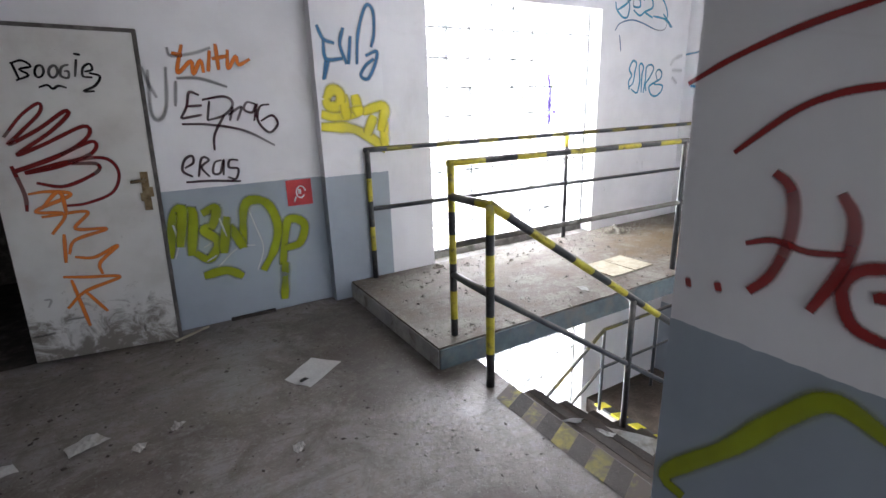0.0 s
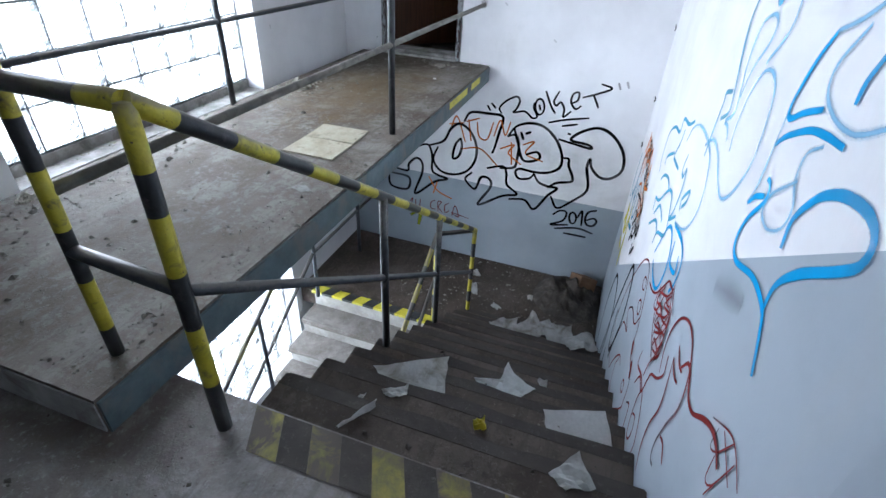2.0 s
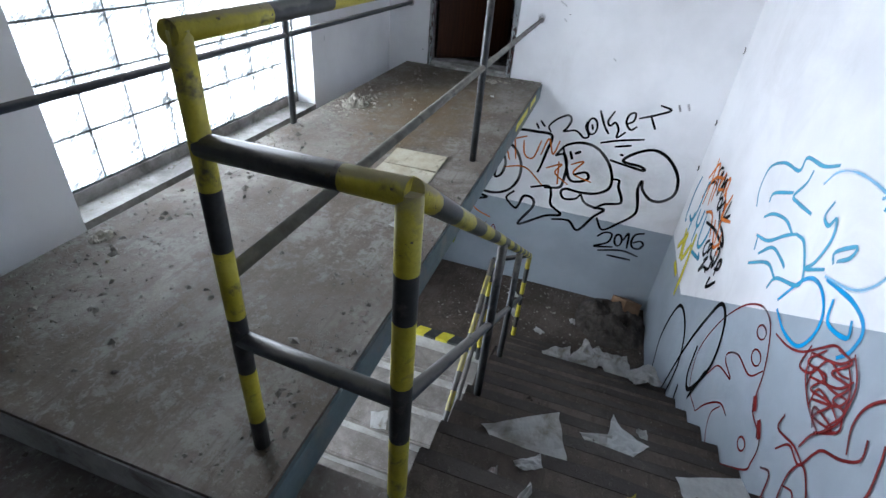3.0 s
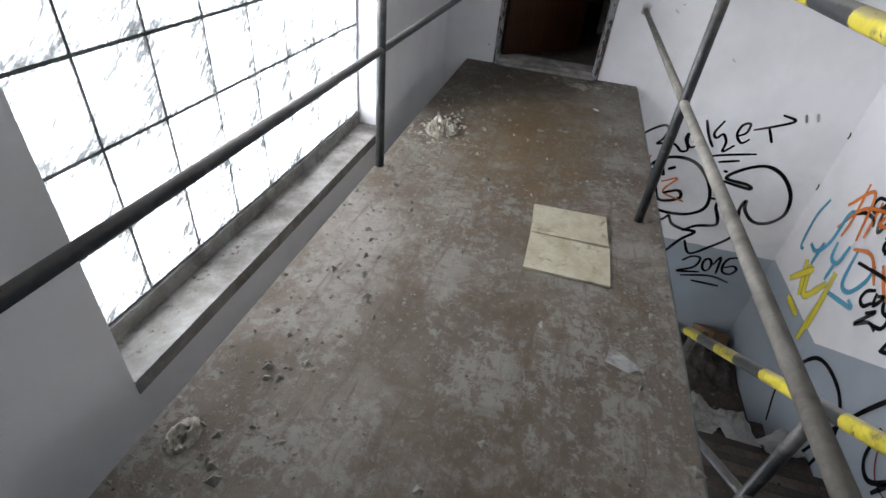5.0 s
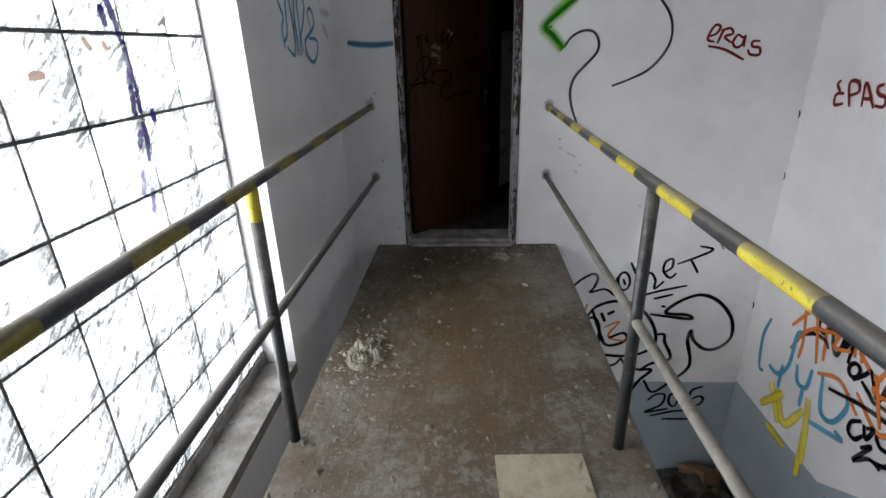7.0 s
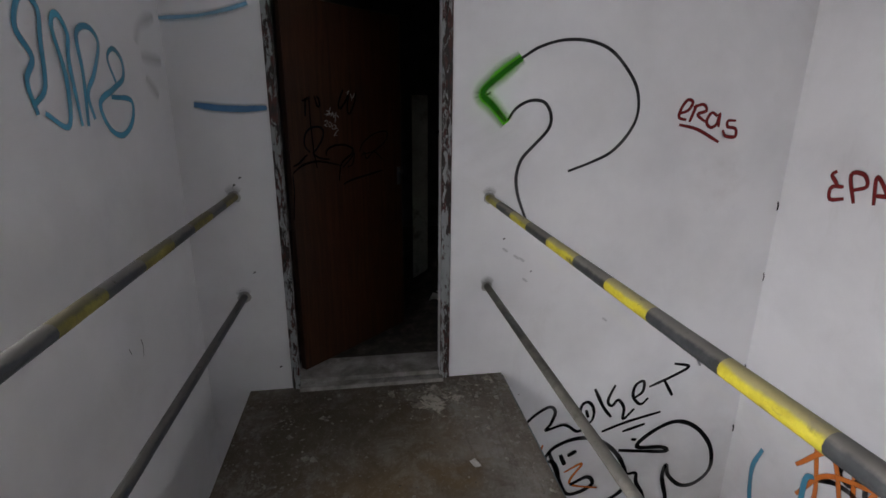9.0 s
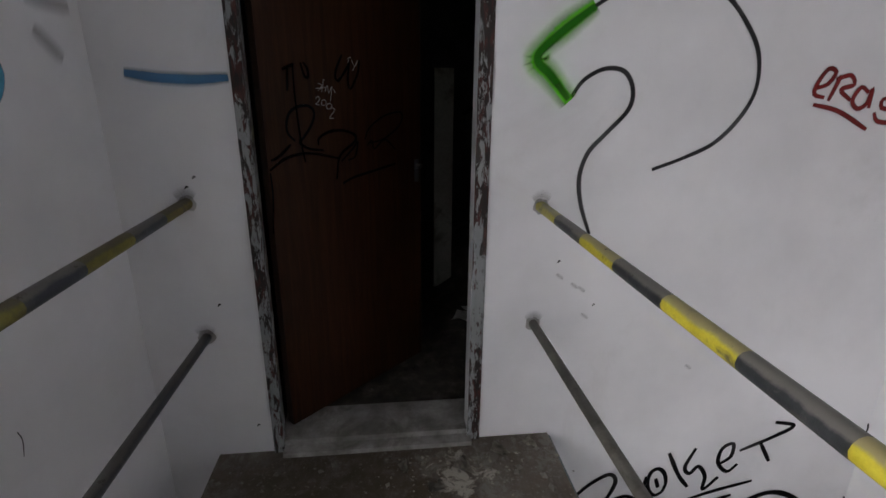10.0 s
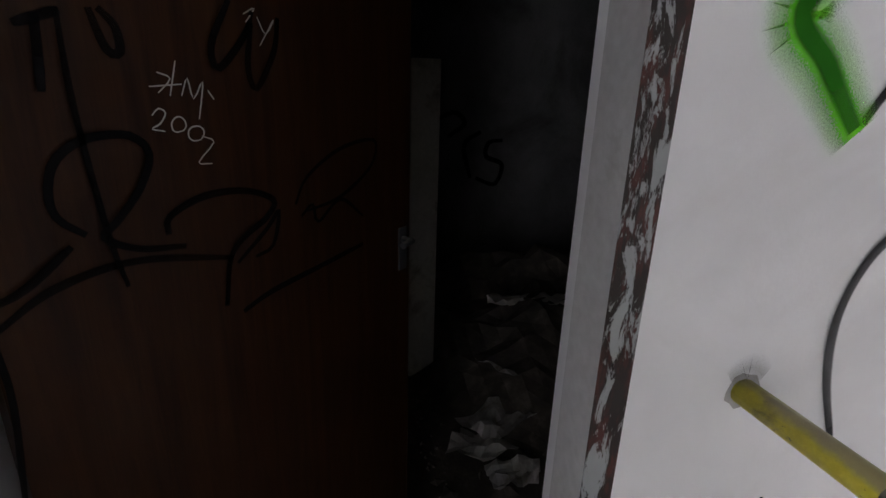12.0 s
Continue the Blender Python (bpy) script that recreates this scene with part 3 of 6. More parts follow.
block_window("window_1", -0.012, 9, "tall window of rippled glass blocks, daylight behind")
block_window("window_2", LZ0 + 0.002, 10, "lower stair window of rippled glass blocks")
structure(boxes("mortar_bed", [(WX0 + 0.001, WX1 - 0.001, 1.738, 1.80, WZ0, -0.020), (WX0 + 0.001, GX - 0.007, 1.740, 1.80, -0.019, WZ1 - 0.001)], SILL), "rough mortar bed under the glass blocks", "mortar")
structure(boxes("window_sill", [(WX0 + 0.002, WX1 - 0.002, Y_NORTH - 0.004, 1.745, WZ0 - 0.05, WZ0 + 0.006)], SILL, bevel=0.006), "dusty concrete window sill with broken edges", "sill")


# ---- railings ----
def tube(bm, a, b, r, cuts=(), indices=(0,), sides=12):
    """A round bar from a to b, with a ring at each cut (fractions) and the slots of its lengths in turn."""
    a, b = Vector(a), Vector(b)
    turn = (b - a).to_track_quat("Z", "Y").to_matrix()
    stops = [0, *cuts, 1]
    rings = []
    for s in stops:
        c = a.lerp(b, s)
        rings.append([bm.verts.new(c + turn @ Vector((r * math.cos(2 * math.pi * i / sides), r * math.sin(2 * math.pi * i / sides), 0))) for i in range(sides)])
    for n, (p, q) in enumerate(zip(rings, rings[1:])):
        for i in range(sides):
            f = bm.faces.new((p[i], p[(i + 1) % sides], q[(i + 1) % sides], q[i]))
            f.material_index, f.smooth = indices[n % len(indices)], True
    bm.faces.new(rings[0][::-1]).material_index = indices[0]
    bm.faces.new(rings[-1]).material_index = indices[(len(stops) - 2) % len(indices)]


def bar(name, a, b, r, mats, parent, stripe=0.0, first=0, seed=1, until=1.0, bands=()):
    """One bar of a railing. stripe: the length of its painted bands, which end at the fraction until."""
    rnd = random.Random(seed)
    bm = bmesh.new()
    length = (Vector(b) - Vector(a)).length
    cuts, s = [], 0.0
    for x in bands:
        s = x / length
        cuts.append(s)
    while stripe:
        s += stripe * rnd.uniform(0.92, 1.1) / length
        if s > min(until, 0.985):
            break
        cuts.append(s)
    order = [(k + first) % 2 for k in range(len(cuts) + 1)] if cuts else [0]
    tube(bm, a, b, r, cuts, order)
    return part(name, bm, mats, parent)


R, RT, RM, RP = 0.0235, 0.0205, 0.0175, 0.021
YB = [RAIL_YELLOW, RAIL_BLACK]
right = thing("walkway_railing", "yellow and black striped pipe railing beside the stair", "railing")
bar("top_rail", (X_EAST, 0.108, 1.022), (0.15, 0.10, 1.042), RT, YB, right, 0.22, 0, 3)
bar("mid_rail", (0.17, 0.10, 0.57), (X_EAST, 0.105, 0.538), RM, [DUSTY_PIPE], right)
bar("post", (0.17, 0.10, 0.0), (0.17, 0.10, 1.045), RP, [RAIL_BLACK, RAIL_YELLOW], right, bands=(0.11, 0.29, 0.46, 0.635, 0.77))
bar("post", (2.29, 0.102, 0.0), (2.29, 0.102, 1.028), RP, [RAIL_BLACK], right)
left = thing("window_railing", "faded yellow and black pipe railing along the window", "railing")
bar("top_rail", (X_EAST, 1.362, 1.052), (0.175, 1.357, 1.036), RT, [DULL_YELLOW, PIPE], left, 0.215, 0, 7)
bar("mid_rail", (0.195, 1.357, 0.575), (X_EAST, 1.364, 0.538), RM, [PIPE], left)
bar("post", (0.200, 1.357, 0.0), (0.200, 1.357, 1.036), RP, [RAIL_BLACK, RAIL_YELLOW], left, bands=(0.237, 0.432, 0.639, 0.819))
bar("post", (2.30, 1.362, 0.0), (2.30, 1.362, 0.92), RP, [RAIL_BLACK], left)
bar("post_top", (2.30, 1.362, 0.92), (2.30, 1.362, 1.04), RP, [RAIL_YELLOW], left)

SLOPE = RISE / RUN
stair_rail = thing("stair_railing", "striped pipe handrail descending beside the dirty steps", "railing")
ZT = lambda x: 0.875 - 0.667 * (x - 0.14)
ZM = lambda x: 0.40 - 0.667 * (x - 0.14)
bar("link_bar", (0.17, 0.10, 0.855), (0.140, -0.305, 0.872), R, [RAIL_BLACK, RAIL_YELLOW], stair_rail, bands=(0.29,))
bar("link_bar", (0.17, 0.10, 0.392), (0.140, -0.305, 0.40), RP, [PIPE], stair_rail)
bar("top_rail", (0.140, -0.305, 0.875), (3.21, -0.30, ZT(3.21)), R, YB, stair_rail, 0.20, 0, 4, bands=(0.126,))
bar("mid_rail", (0.140, -0.305, 0.40), (3.21, -0.30, ZM(3.21)), RM, [PIPE], stair_rail)
bar("post", (0.140, -0.305, LAND), (0.140, -0.305, 0.875), 0.023, [RAIL_BLACK, RAIL_YELLOW], stair_rail, bands=(0.20, 0.415, 0.587, 0.753, 0.86))
for x in (1.29, 2.15):
    k = math.ceil((x - 0.21) / RUN)
    bar("post", (x, -0.305, LAND - RISE * k), (x, -0.305, ZT(x)), RP, [RAIL_BLACK], stair_rail)
bar("post", (3.21, -0.30, HALF), (3.21, -0.30, ZT(3.21)), RP, YB, stair_rail, 0.14, 1, 8)

low_in = thing("lower_stair_railing", "yellow and black handrail of the lower flight", "railing")
bar("link_bar", (3.21, -0.30, ZT(3.21)), (2.93, -0.03, -1.12), RP, [RAIL_BLACK], low_in)
bar("post", (2.93, -0.03, HALF), (2.93, -0.03, -1.12), RP, YB, low_in, 0.16, 1, 12)
bar("top_rail", (2.93, -0.03, -1.12), (0.6, -0.03, -1.12 - 2.33 * 0.667), RP, YB, low_in, 0.16, 1, 13)
bar("mid_rail", (2.93, -0.03, -1.60), (0.6, -0.03, -1.60 - 2.33 * 0.667), RM, [PIPE], low_in)
low_out = thing("lower_window_railing", "dark pipe handrail between lower stair and window", "railing")
bar("top_rail", (2.98, 1.32, -1.22), (X_EAST, 1.32, -1.22), RP, [PIPE, DULL_YELLOW], low_out, 0.3, 1, 14)
bar("mid_rail", (2.98, 1.32, -1.72), (X_EAST, 1.32, -1.72), RM, [PIPE], low_out)
bar("top_rail", (2.98, 1.32, -1.22), (0.6, 1.32, -1.22 - 2.38 * 0.667), RP, [DULL_YELLOW, PIPE], low_out, 0.3, 0, 15)
bar("mid_rail", (2.98, 1.32, -1.72), (0.6, 1.32, -1.72 - 2.38 * 0.667), RM, [PIPE], low_out)
for x in (2.98, 3.95):
    bar("post", (x, 1.32, HALF), (x, 1.32, -1.22), RP, [PIPE], low_out)
bar("post", (2.05, 1.32, HALF - RISE * 4), (2.05, 1.32, -1.22 - 0.93 * 0.667), RP, [PIPE], low_out)

# ---- doors and the dark room ----
frame_e = structure(new("door_frame"), "steel door frame with flaking grey and red paint", "door frame")
for y0, y1, deep, inside in ((1.124, 1.164, 0.03, 0), (0.310, 0.362, 0.075, 1)):
    bm = bmesh.new()
    box(bm, X_EAST - 0.012, X_EAST + deep, y0, y1, 0.0, 2.03)
    chamfer(bm, 0.006, 2)
    bmesh.ops.recalc_face_normals(bm, faces=bm.faces)
    for f in bm.faces:
        f.material_index = inside if abs(f.normal.y) > 0.9 else 0
    part("jamb", bm, [STEEL, JAMB], frame_e)
bm = bmesh.new()
box(bm, X_EAST - 0.012, X_EAST + 0.088, 0.308, 1.164, 2.032, 2.066)
chamfer(bm, 0.006, 2)
part("head", bm, STEEL, frame_e)
structure(boxes("threshold", [(X_EAST + 0.004, X_EAST + 0.22, DY0 + 0.018, DY1 - 0.018, -0.02, 0.045), (X_EAST - 0.05, X_EAST + 0.003, DY0 + 0.04, DY1 - 0.04, 0.001, 0.022)], SILL, bevel=0.008), "worn concrete threshold with a dark gap", "threshold")
structure(boxes("floor_room", [(X_EAST + 0.2, 8.2, -2.6, 2.6, -0.2, 0.0)], RUBBLE_AND_SHADE), "dark littered floor of the unlit room", "floor")
# the last three boxes are unseen and only keep sky light out
structure(boxes("wall_room", [(8.0, 8.2, -2.6, 2.6, 0, 2.6), (X_EAST + 0.2, 8.0, 2.4, 2.6, 0, 2.6), (X_EAST + 0.2, 8.0, -2.6, -2.4, 0, 2.6), (X_EAST, X_EAST + 0.2, 1.881, 2.6, -0.2, 2.8), (X_EAST + 0.002, X_EAST + 0.198, Y_NORTH + 0.002, 1.879, TOP, 2.8), (X_EAST, X_EAST + 0.2, -2.6, -1.802, -0.2, 2.8)], DARKENED_WALL), "walls of the unlit room, darkened in colour for its shade", "wall")
structure(boxes("ceiling_room", [(X_EAST + 0.2, 8.2, -2.6, 2.6, 2.6, 2.8)], CEILING), "ceiling of the unlit room", "ceiling")
# near-black box added behind the opening, its shade put into the colour
structure(boxes("wall_dark_room", [(-4.2, 0.0, 3.6, 3.8, LAND, TOP), (-4.4, -4.2, 1.88, 3.8, LAND, TOP), (-0.2, 0.0, 1.88, 3.6, LAND, TOP), (-4.2, 0.0, 1.88, 3.8, TOP, TOP + 0.1)], RUBBLE_AND_SHADE), "near-black walls of an added box that keeps the opening dark", "wall")
structure(boxes("floor_dark_room", [(-4.2, 0.0, YC + 0.001, 3.8, LAND - 0.22, LAND)], RUBBLE_AND_SHADE), "near-black floor of the added box behind the opening", "floor")

brown = thing("door_1", "brown veneered door standing ajar with black and white scrawls", "door", pose(4.50, 1.115, 0.05, 0, 0, -46))
brown["kind"] = "structure"
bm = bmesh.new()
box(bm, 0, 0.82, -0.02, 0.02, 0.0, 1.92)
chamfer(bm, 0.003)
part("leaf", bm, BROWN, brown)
bm = bmesh.new()
box(bm, 0.775, 0.805, -0.024, -0.02, 0.95, 1.06)
tube(bm, (0.79, -0.02, 1.03), (0.79, -0.05, 1.03), 0.009)
tube(bm, (0.797, -0.048, 1.03), (0.755, -0.050, 1.026), 0.008)
part("handle", bm, PIPE, brown, "dark broken metal handle")

white_door = thing("white_door", "soiled white door leaf leaning on the wall, covered in spray tags", "door", pose(-1.276, 1.375, LAND + 0.004, 0, 1.9, -5))
bm = bmesh.new()
box(bm, -0.78, 0, -0.02, 0.02, 0.0, 1.94)
chamfer(bm, 0.003)
part("leaf", bm, LEAF_WHITE, white_door)
# dark strips along the right and top edges of the leaf
for row in ((0.001, 0.022, -0.024, 0.02, 0.0, 1.94), (-0.78, 0.022, -0.024, 0.02, 1.942, 1.962)):
    bm = bmesh.new()
    box(bm, *row)
    chamfer(bm, 0.003)
    part("edge_strip", bm, EDGE, white_door, "dark strip along the leaf's edge")
bm = bmesh.new()
box(bm, -0.072, -0.030, -0.026, -0.02, 0.90, 1.14)
box(bm, -0.060, -0.012, -0.034, -0.0262, 0.985, 1.045)
box(bm, -0.085, -0.0722, -0.031, -0.02, 0.96, 1.01)
chamfer(bm, 0.004)
tube(bm, (-0.055, -0.02, 1.09), (-0.055, -0.065, 1.09), 0.010)
tube(bm, (-0.05, -0.062, 1.09), (-0.125, -0.066, 1.085), 0.010)
tube(bm, (-0.055, -0.02, 0.99), (-0.055, -0.034, 0.99), 0.014)
part("handle", bm, BRASS, white_door, "battered tarnished handle plate")

# ---- fittings and clutter ----
def sheet(name, label, category, m, w, d, material, crumple=0.01, cuts=6, corner=0.0, seed=1, thick=0.0016, group=""):
    """A sheet of paper or board, more or less crumpled, lying at m."""
    rnd = random.Random(seed)
    bm = bmesh.new()
    n = cuts
    off = Vector((rnd.uniform(0, 50), rnd.uniform(0, 50), 0))
    grid = []
    for i in range(n + 1):
        for j in range(n + 1):
            u, v = i / n - 0.5, j / n - 0.5
            x, y = u * w * (1 - corner * v), v * d * (1 + corner * u * 0.6)
            x += rnd.uniform(-0.02, 0.02) * w * (abs(u) > 0.49)
            y += rnd.uniform(-0.02, 0.02) * d * (abs(v) > 0.49)
            h = crumple * (0.5 + noise.noise(Vector((u * 3, v * 3, 0)) + off) + 0.6 * abs(noise.noise(Vector((u * 7, v * 7, 3)) + off)))
            grid.append(bm.verts.new((x, y, max(0.0, h))))
    for i in range(n):
        for j in range(n):
            a = i * (n + 1) + j
            bm.faces.new((grid[a], grid[a + n + 1], grid[a + n + 2], grid[a + 1]))
    bmesh.ops.solidify(bm, geom=bm.faces[:], thickness=thick)
    ob = part(name, bm, material)
    ob.matrix_world = m
    return tagged(ob, label, category, group)


def crumbs(name, label, count, place, low, high, material, seed=1, flat=0.5):
    """Loose grit or chips: many small uneven lumps in one mesh. place(rnd) gives x, y, z."""
    rnd = random.Random(seed)
    verts, faces = [], []
    base = ((1, 0, 0), (-1, 0, 0), (0, 1, 0), (0, -1, 0), (0, 0, 1), (0, 0, -0.2))
    tri = ((0, 2, 4), (2, 1, 4), (1, 3, 4), (3, 0, 4), (2, 0, 5), (1, 2, 5), (3, 1, 5), (0, 3, 5))
    for _ in range(count):
        x, y, z = place(rnd)
        s = low * (high / low) ** (rnd.random() ** 2.2)
        a, squash = rnd.uniform(0, 6.28), rnd.uniform(0.45, 1.0)
        k = len(verts)
        for bx, by, bz in base:
            px, py = bx * s * rnd.uniform(0.6, 1.2), by * s * squash * rnd.uniform(0.6, 1.2)
            verts.append((x + px * math.cos(a) - py * math.sin(a), y + px * math.sin(a) + py * math.cos(a), z + bz * s * flat * rnd.uniform(0.5, 1.1)))
        faces += [tuple(k + i for i in f) for f in tri]
    me = bpy.data.meshes.new(name)
    me.from_pydata(verts, [], faces)
    me.materials.append(material)
    return tagged(new(name, me), label, "debris", kind="stuff")


def mound(name, label, m, rx, ry, h, material, seed=1, rough=0.5, n=26):
    bm = bmesh.new()
    off = Vector((seed * 7.3, seed * 3.1, 0))
    rows = []
    for i in range(n + 1):
        row = []
        for j in range(n + 1):
            u, v = 2 * i / n - 1, 2 * j / n - 1
            r = math.hypot(u, v)
            z = max(0, 1 - r * r) * (1 + rough * noise.noise(Vector((u * 2.5, v * 2.5, 0)) + off)) + rough * 0.6 * max(0, 1 - r) * noise.noise(Vector((u * 7, v * 7, 2)) + off) + 0.25 * rough * max(0, 1 - r) * noise.noise(Vector((u * 17, v * 17, 2)) + off)
            row.append(bm.verts.new((u * rx, v * ry, max(0.0, z * h) - (0.006 if r > 0.9 else 0.001))))
        rows.append(row)
    for i in range(n):
        for j in range(n):
            bm.faces.new((rows[i][j], rows[i + 1][j], rows[i + 1][j + 1], rows[i][j + 1]))
    ob = part(name, bm, material)
    ob.matrix_world = m
    return tagged(ob, label, "debris", kind="stuff")


# the red hose sign on the corridor wall
sign = thing("fire_hose_sign", "small red enamel fire hose sign on the wall", "sign", pose(-0.315, YC - 0.002, 0.752))
bm = bmesh.new()
box(bm, -0.094, 0.094, -0.004, 0.0, -0.096, 0.096)
part("plate", bm, RED, sign)
bm = bmesh.new()
for k in range(14):
    a, b = 0.15 + k * 0.40, 0.15 + (k + 1) * 0.40
    ra, rb = 0.05 - 0.0009 * k, 0.05 - 0.0009 * (k + 1)
    tube(bm, (0.008 + ra * 0.75 * math.cos(a), -0.006, ra * math.sin(a)), (0.008 + rb * 0.75 * math.cos(b), -0.006, rb * math.sin(b)), 0.0055, sides=6)
tube(bm, (-0.03, -0.006, -0.03), (-0.045, -0.006, -0.065), 0.006, sides=6)
tube(bm, (0.0, -0.006, -0.01), (0.0, -0.006, 0.025), 0.012, sides=6)
part("hose_symbol", bm, SIGN_WHITE, sign, "white hose reel symbol")

# yellow tape left on the edge of the walkway
tape = thing("edge_tape", "short yellow and black tape on the walkway edge", "tape")
for k, (a, b) in enumerate(((3.15, 3.62), (3.62, 3.74), (3.74, 4.02))):
    bm = bmesh.new()
    box(bm, a, b, -0.0115, -0.0085, -0.075, -0.02)
    part("band", bm, BLACK if k == 1 else YELLOW, tape)

# on the landing
sheet("paper_sheet", "white card with a black mark on the dirty landing floor", "paper", pose(-0.639, 0.399, LAND + 0.003, 0, 0, 38), 0.29, 0.20, CLEAN_PAPER, 0.004, 4, 0.1, 3)
mark = sheet("ink_blot", "small black blot on the white card", "blot", pose(-0.712, 0.325, LAND + 0.009, 0, 0, 20), 0.05, 0.03, INK_SOLID, 0.002, 4, 0.3, 5)
for k, (x, y, w, d, a) in enumerate(((-1.743, 0.335, 0.15, 0.12, 30), (-1.524, 0.165, 0.06, 0.05, 70), (-0.895, -0.23, 0.05, 0.035, 10), (-1.36, 0.25, 0.06, 0.05, 50), (-2.05, 0.30, 0.12, 0.1, 15), (-0.9, -0.26, 0.04, 0.03, 60))):
    sheet("paper_scrap", "torn crumpled paper scrap on the landing floor", "paper", pose(x, y, LAND + 0.002, 0, 0, a), w, d, PAPER, 0.018, 6, 0.3, 20 + k, group="paper scraps")
bm = bmesh.new()
tube(bm, (-1.30, 1.30, LAND + 0.012), (-1.08, 1.43, LAND + 0.012), 0.009, sides=8)
tagged(part("wooden_stick", bm, CARD), "short pale wooden stick on the floor by the door", "stick")
bm = bmesh.new()
box(bm, -0.92, -0.60, 1.45, 1.478, LAND, LAND + 0.02)
chamfer(bm, 0.005)
tagged(part("skirting_piece", bm, RUBBLE_AND_SHADE), "broken dark skirting piece at the wall foot", "skirting")
crumbs("landing_rubble", "dark rubble and dirt crumbs scattered on the landing", 700, lambda r: (r.gauss(-2.25, 0.32), r.gauss(0.0, 0.42), LAND), 0.003, 0.022, RUBBLE_AND_SHADE, 3, 0.6)
crumbs("landing_grit", "grit and chips scattered over the landing floor", 1100, lambda r: (r.uniform(-2.4, 0.15), r.uniform(-2.2, 1.4) if r.random() < 0.6 else r.gauss(0.9, 0.35), LAND), 0.003, 0.016, GRIT, 4, 0.45)
crumbs("landing_dirt", "dark dirt crumbs over the landing floor", 700, lambda r: (r.uniform(-2.4, 0.1), r.uniform(-1.8, 1.4), LAND), 0.003, 0.018, RUBBLE_AND_SHADE, 5, 0.4)

# on the walkway
board = thing("ceiling_board", "two yellowed board pieces lying on the walkway", "board", pose(1.994, 0.398, 0.002, 0, 0, 1))
for k, (x0, x1, a) in enumerate(((-0.255, -0.005, -1.0), (0.008, 0.24, 1.5))):
    bm = bmesh.new()
    box(bm, x0, x1, -0.163 + 0.004 * k, 0.167, 0.0, 0.009)
    chamfer(bm, 0.002)
    bmesh.ops.rotate(bm, verts=bm.verts, cent=(0, 0, 0), matrix=Matrix.Rotation(radians(a), 3, "Z"))
    part("piece", bm, CARD, board)
bm = bmesh.new()
box(bm, 0.03, 0.12, 0.06, 0.155, 0.0095, 0.0115)
part("patch", bm, CARD, board, "small square patch on the board")
sheet("plaster_flake", "thin grey plaster flake on the walkway", "flake", pose(1.377, 0.203, 0.002, 0, 0, 60), 0.10, 0.065, PLASTER, 0.003, 4, 0.5, 8, 0.003)
sheet("paper_scrap", "tiny white scrap near the doorway", "paper", pose(3.67, 0.314, 0.002, 0, 0, 20), 0.05, 0.03, PAPER, 0.004, 3, 0.2, 9, group="paper scraps")
mound("plaster_pile", "small pile of crumbled pale plaster on the walkway", pose(2.88, 1.197, 0.0), 0.14, 0.10, 0.040, CRUMB, 6, 1.7, 34)
crumbs("pile_lumps", "plaster lumps heaped on the pile", 240, lambda r: (r.gauss(2.88, 0.05), r.gauss(1.197, 0.035), r.uniform(0.008, 0.032)), 0.006, 0.024, CRUMB, 17, 0.8)
crumbs("pile_crumbs", "pale plaster lumps around the crumbled pile", 260, lambda r: (r.gauss(2.80, 0.16), min(1.36, r.gauss(1.22, 0.09)), 0.0), 0.004, 0.022, CRUMB, 7, 0.7)
mound("plaster_pile", "small grey plaster crumble by the window side", pose(0.75, 1.293, 0.0), 0.06, 0.045, 0.022, CRUMB, 8, 0.9, 14)
crumbs("walkway_grit", "fine grit and plaster chips over the walkway", 3600, lambda r: (r.uniform(0.05, 4.3), min(1.37, max(0.02, r.choice((r.uniform(0.02, 1.37), r.gauss(1.18, 0.12), r.gauss(0.14, 0.08))))), 0.0), 0.0015, 0.010, GRIT, 9, 0.5)
crumbs("walkway_lumps", "loose plaster lumps along the walkway", 1050, lambda r: (r.uniform(0.05, 4.3), min(1.37, max(0.02, r.choice((r.uniform(0.02, 1.37), r.gauss(1.2, 0.1), r.gauss(0.12, 0.07), r.gauss(1.05, 0.2))))), 0.0), 0.005, 0.026, GRIT, 19, 0.7)
crumbs("walkway_dirt", "dark dirt crumbs over the walkway", 420, lambda r: (r.uniform(0.05, 4.3), r.uniform(0.03, 1.36), 0.0), 0.002, 0.009, RUBBLE_AND_SHADE, 10, 0.5)
crumbs("sill_dirt", "dirt and broken mortar along the window sill", 420, lambda r: (r.uniform(WX0 + 0.03, WX1 - 0.03), 1.74 - abs(r.gauss(0, 0.05)), WZ0 + 0.007), 0.002, 0.014, CRUMB, 11, 0.6)
crumbs("threshold_plaster", "white plaster crumbs before the doorway", 150, lambda r: (4.30 - abs(r.gauss(0, 0.13)), r.gauss(0.42, 0.16), 0.0), 0.003, 0.018, CRUMB, 12, 0.4)

for k, (x, y, w, d, a) in enumerate(((4.22, 0.40, 0.09, 0.05, 20), (4.12, 0.52, 0.06, 0.04, 70), (4.30, 0.24, 0.07, 0.05, 40), (4.24, 0.64, 0.05, 0.03, 10), (4.33, 0.10, 0.06, 0.045, 15))):
    sheet("plaster_flake", "broken white plaster flake before the doorway", "flake", pose(x, y, 0.002, 0, 0, a), w, d, CRUMB, 0.009, 6, 0.9, 130 + k, 0.004, group="doorway flakes")

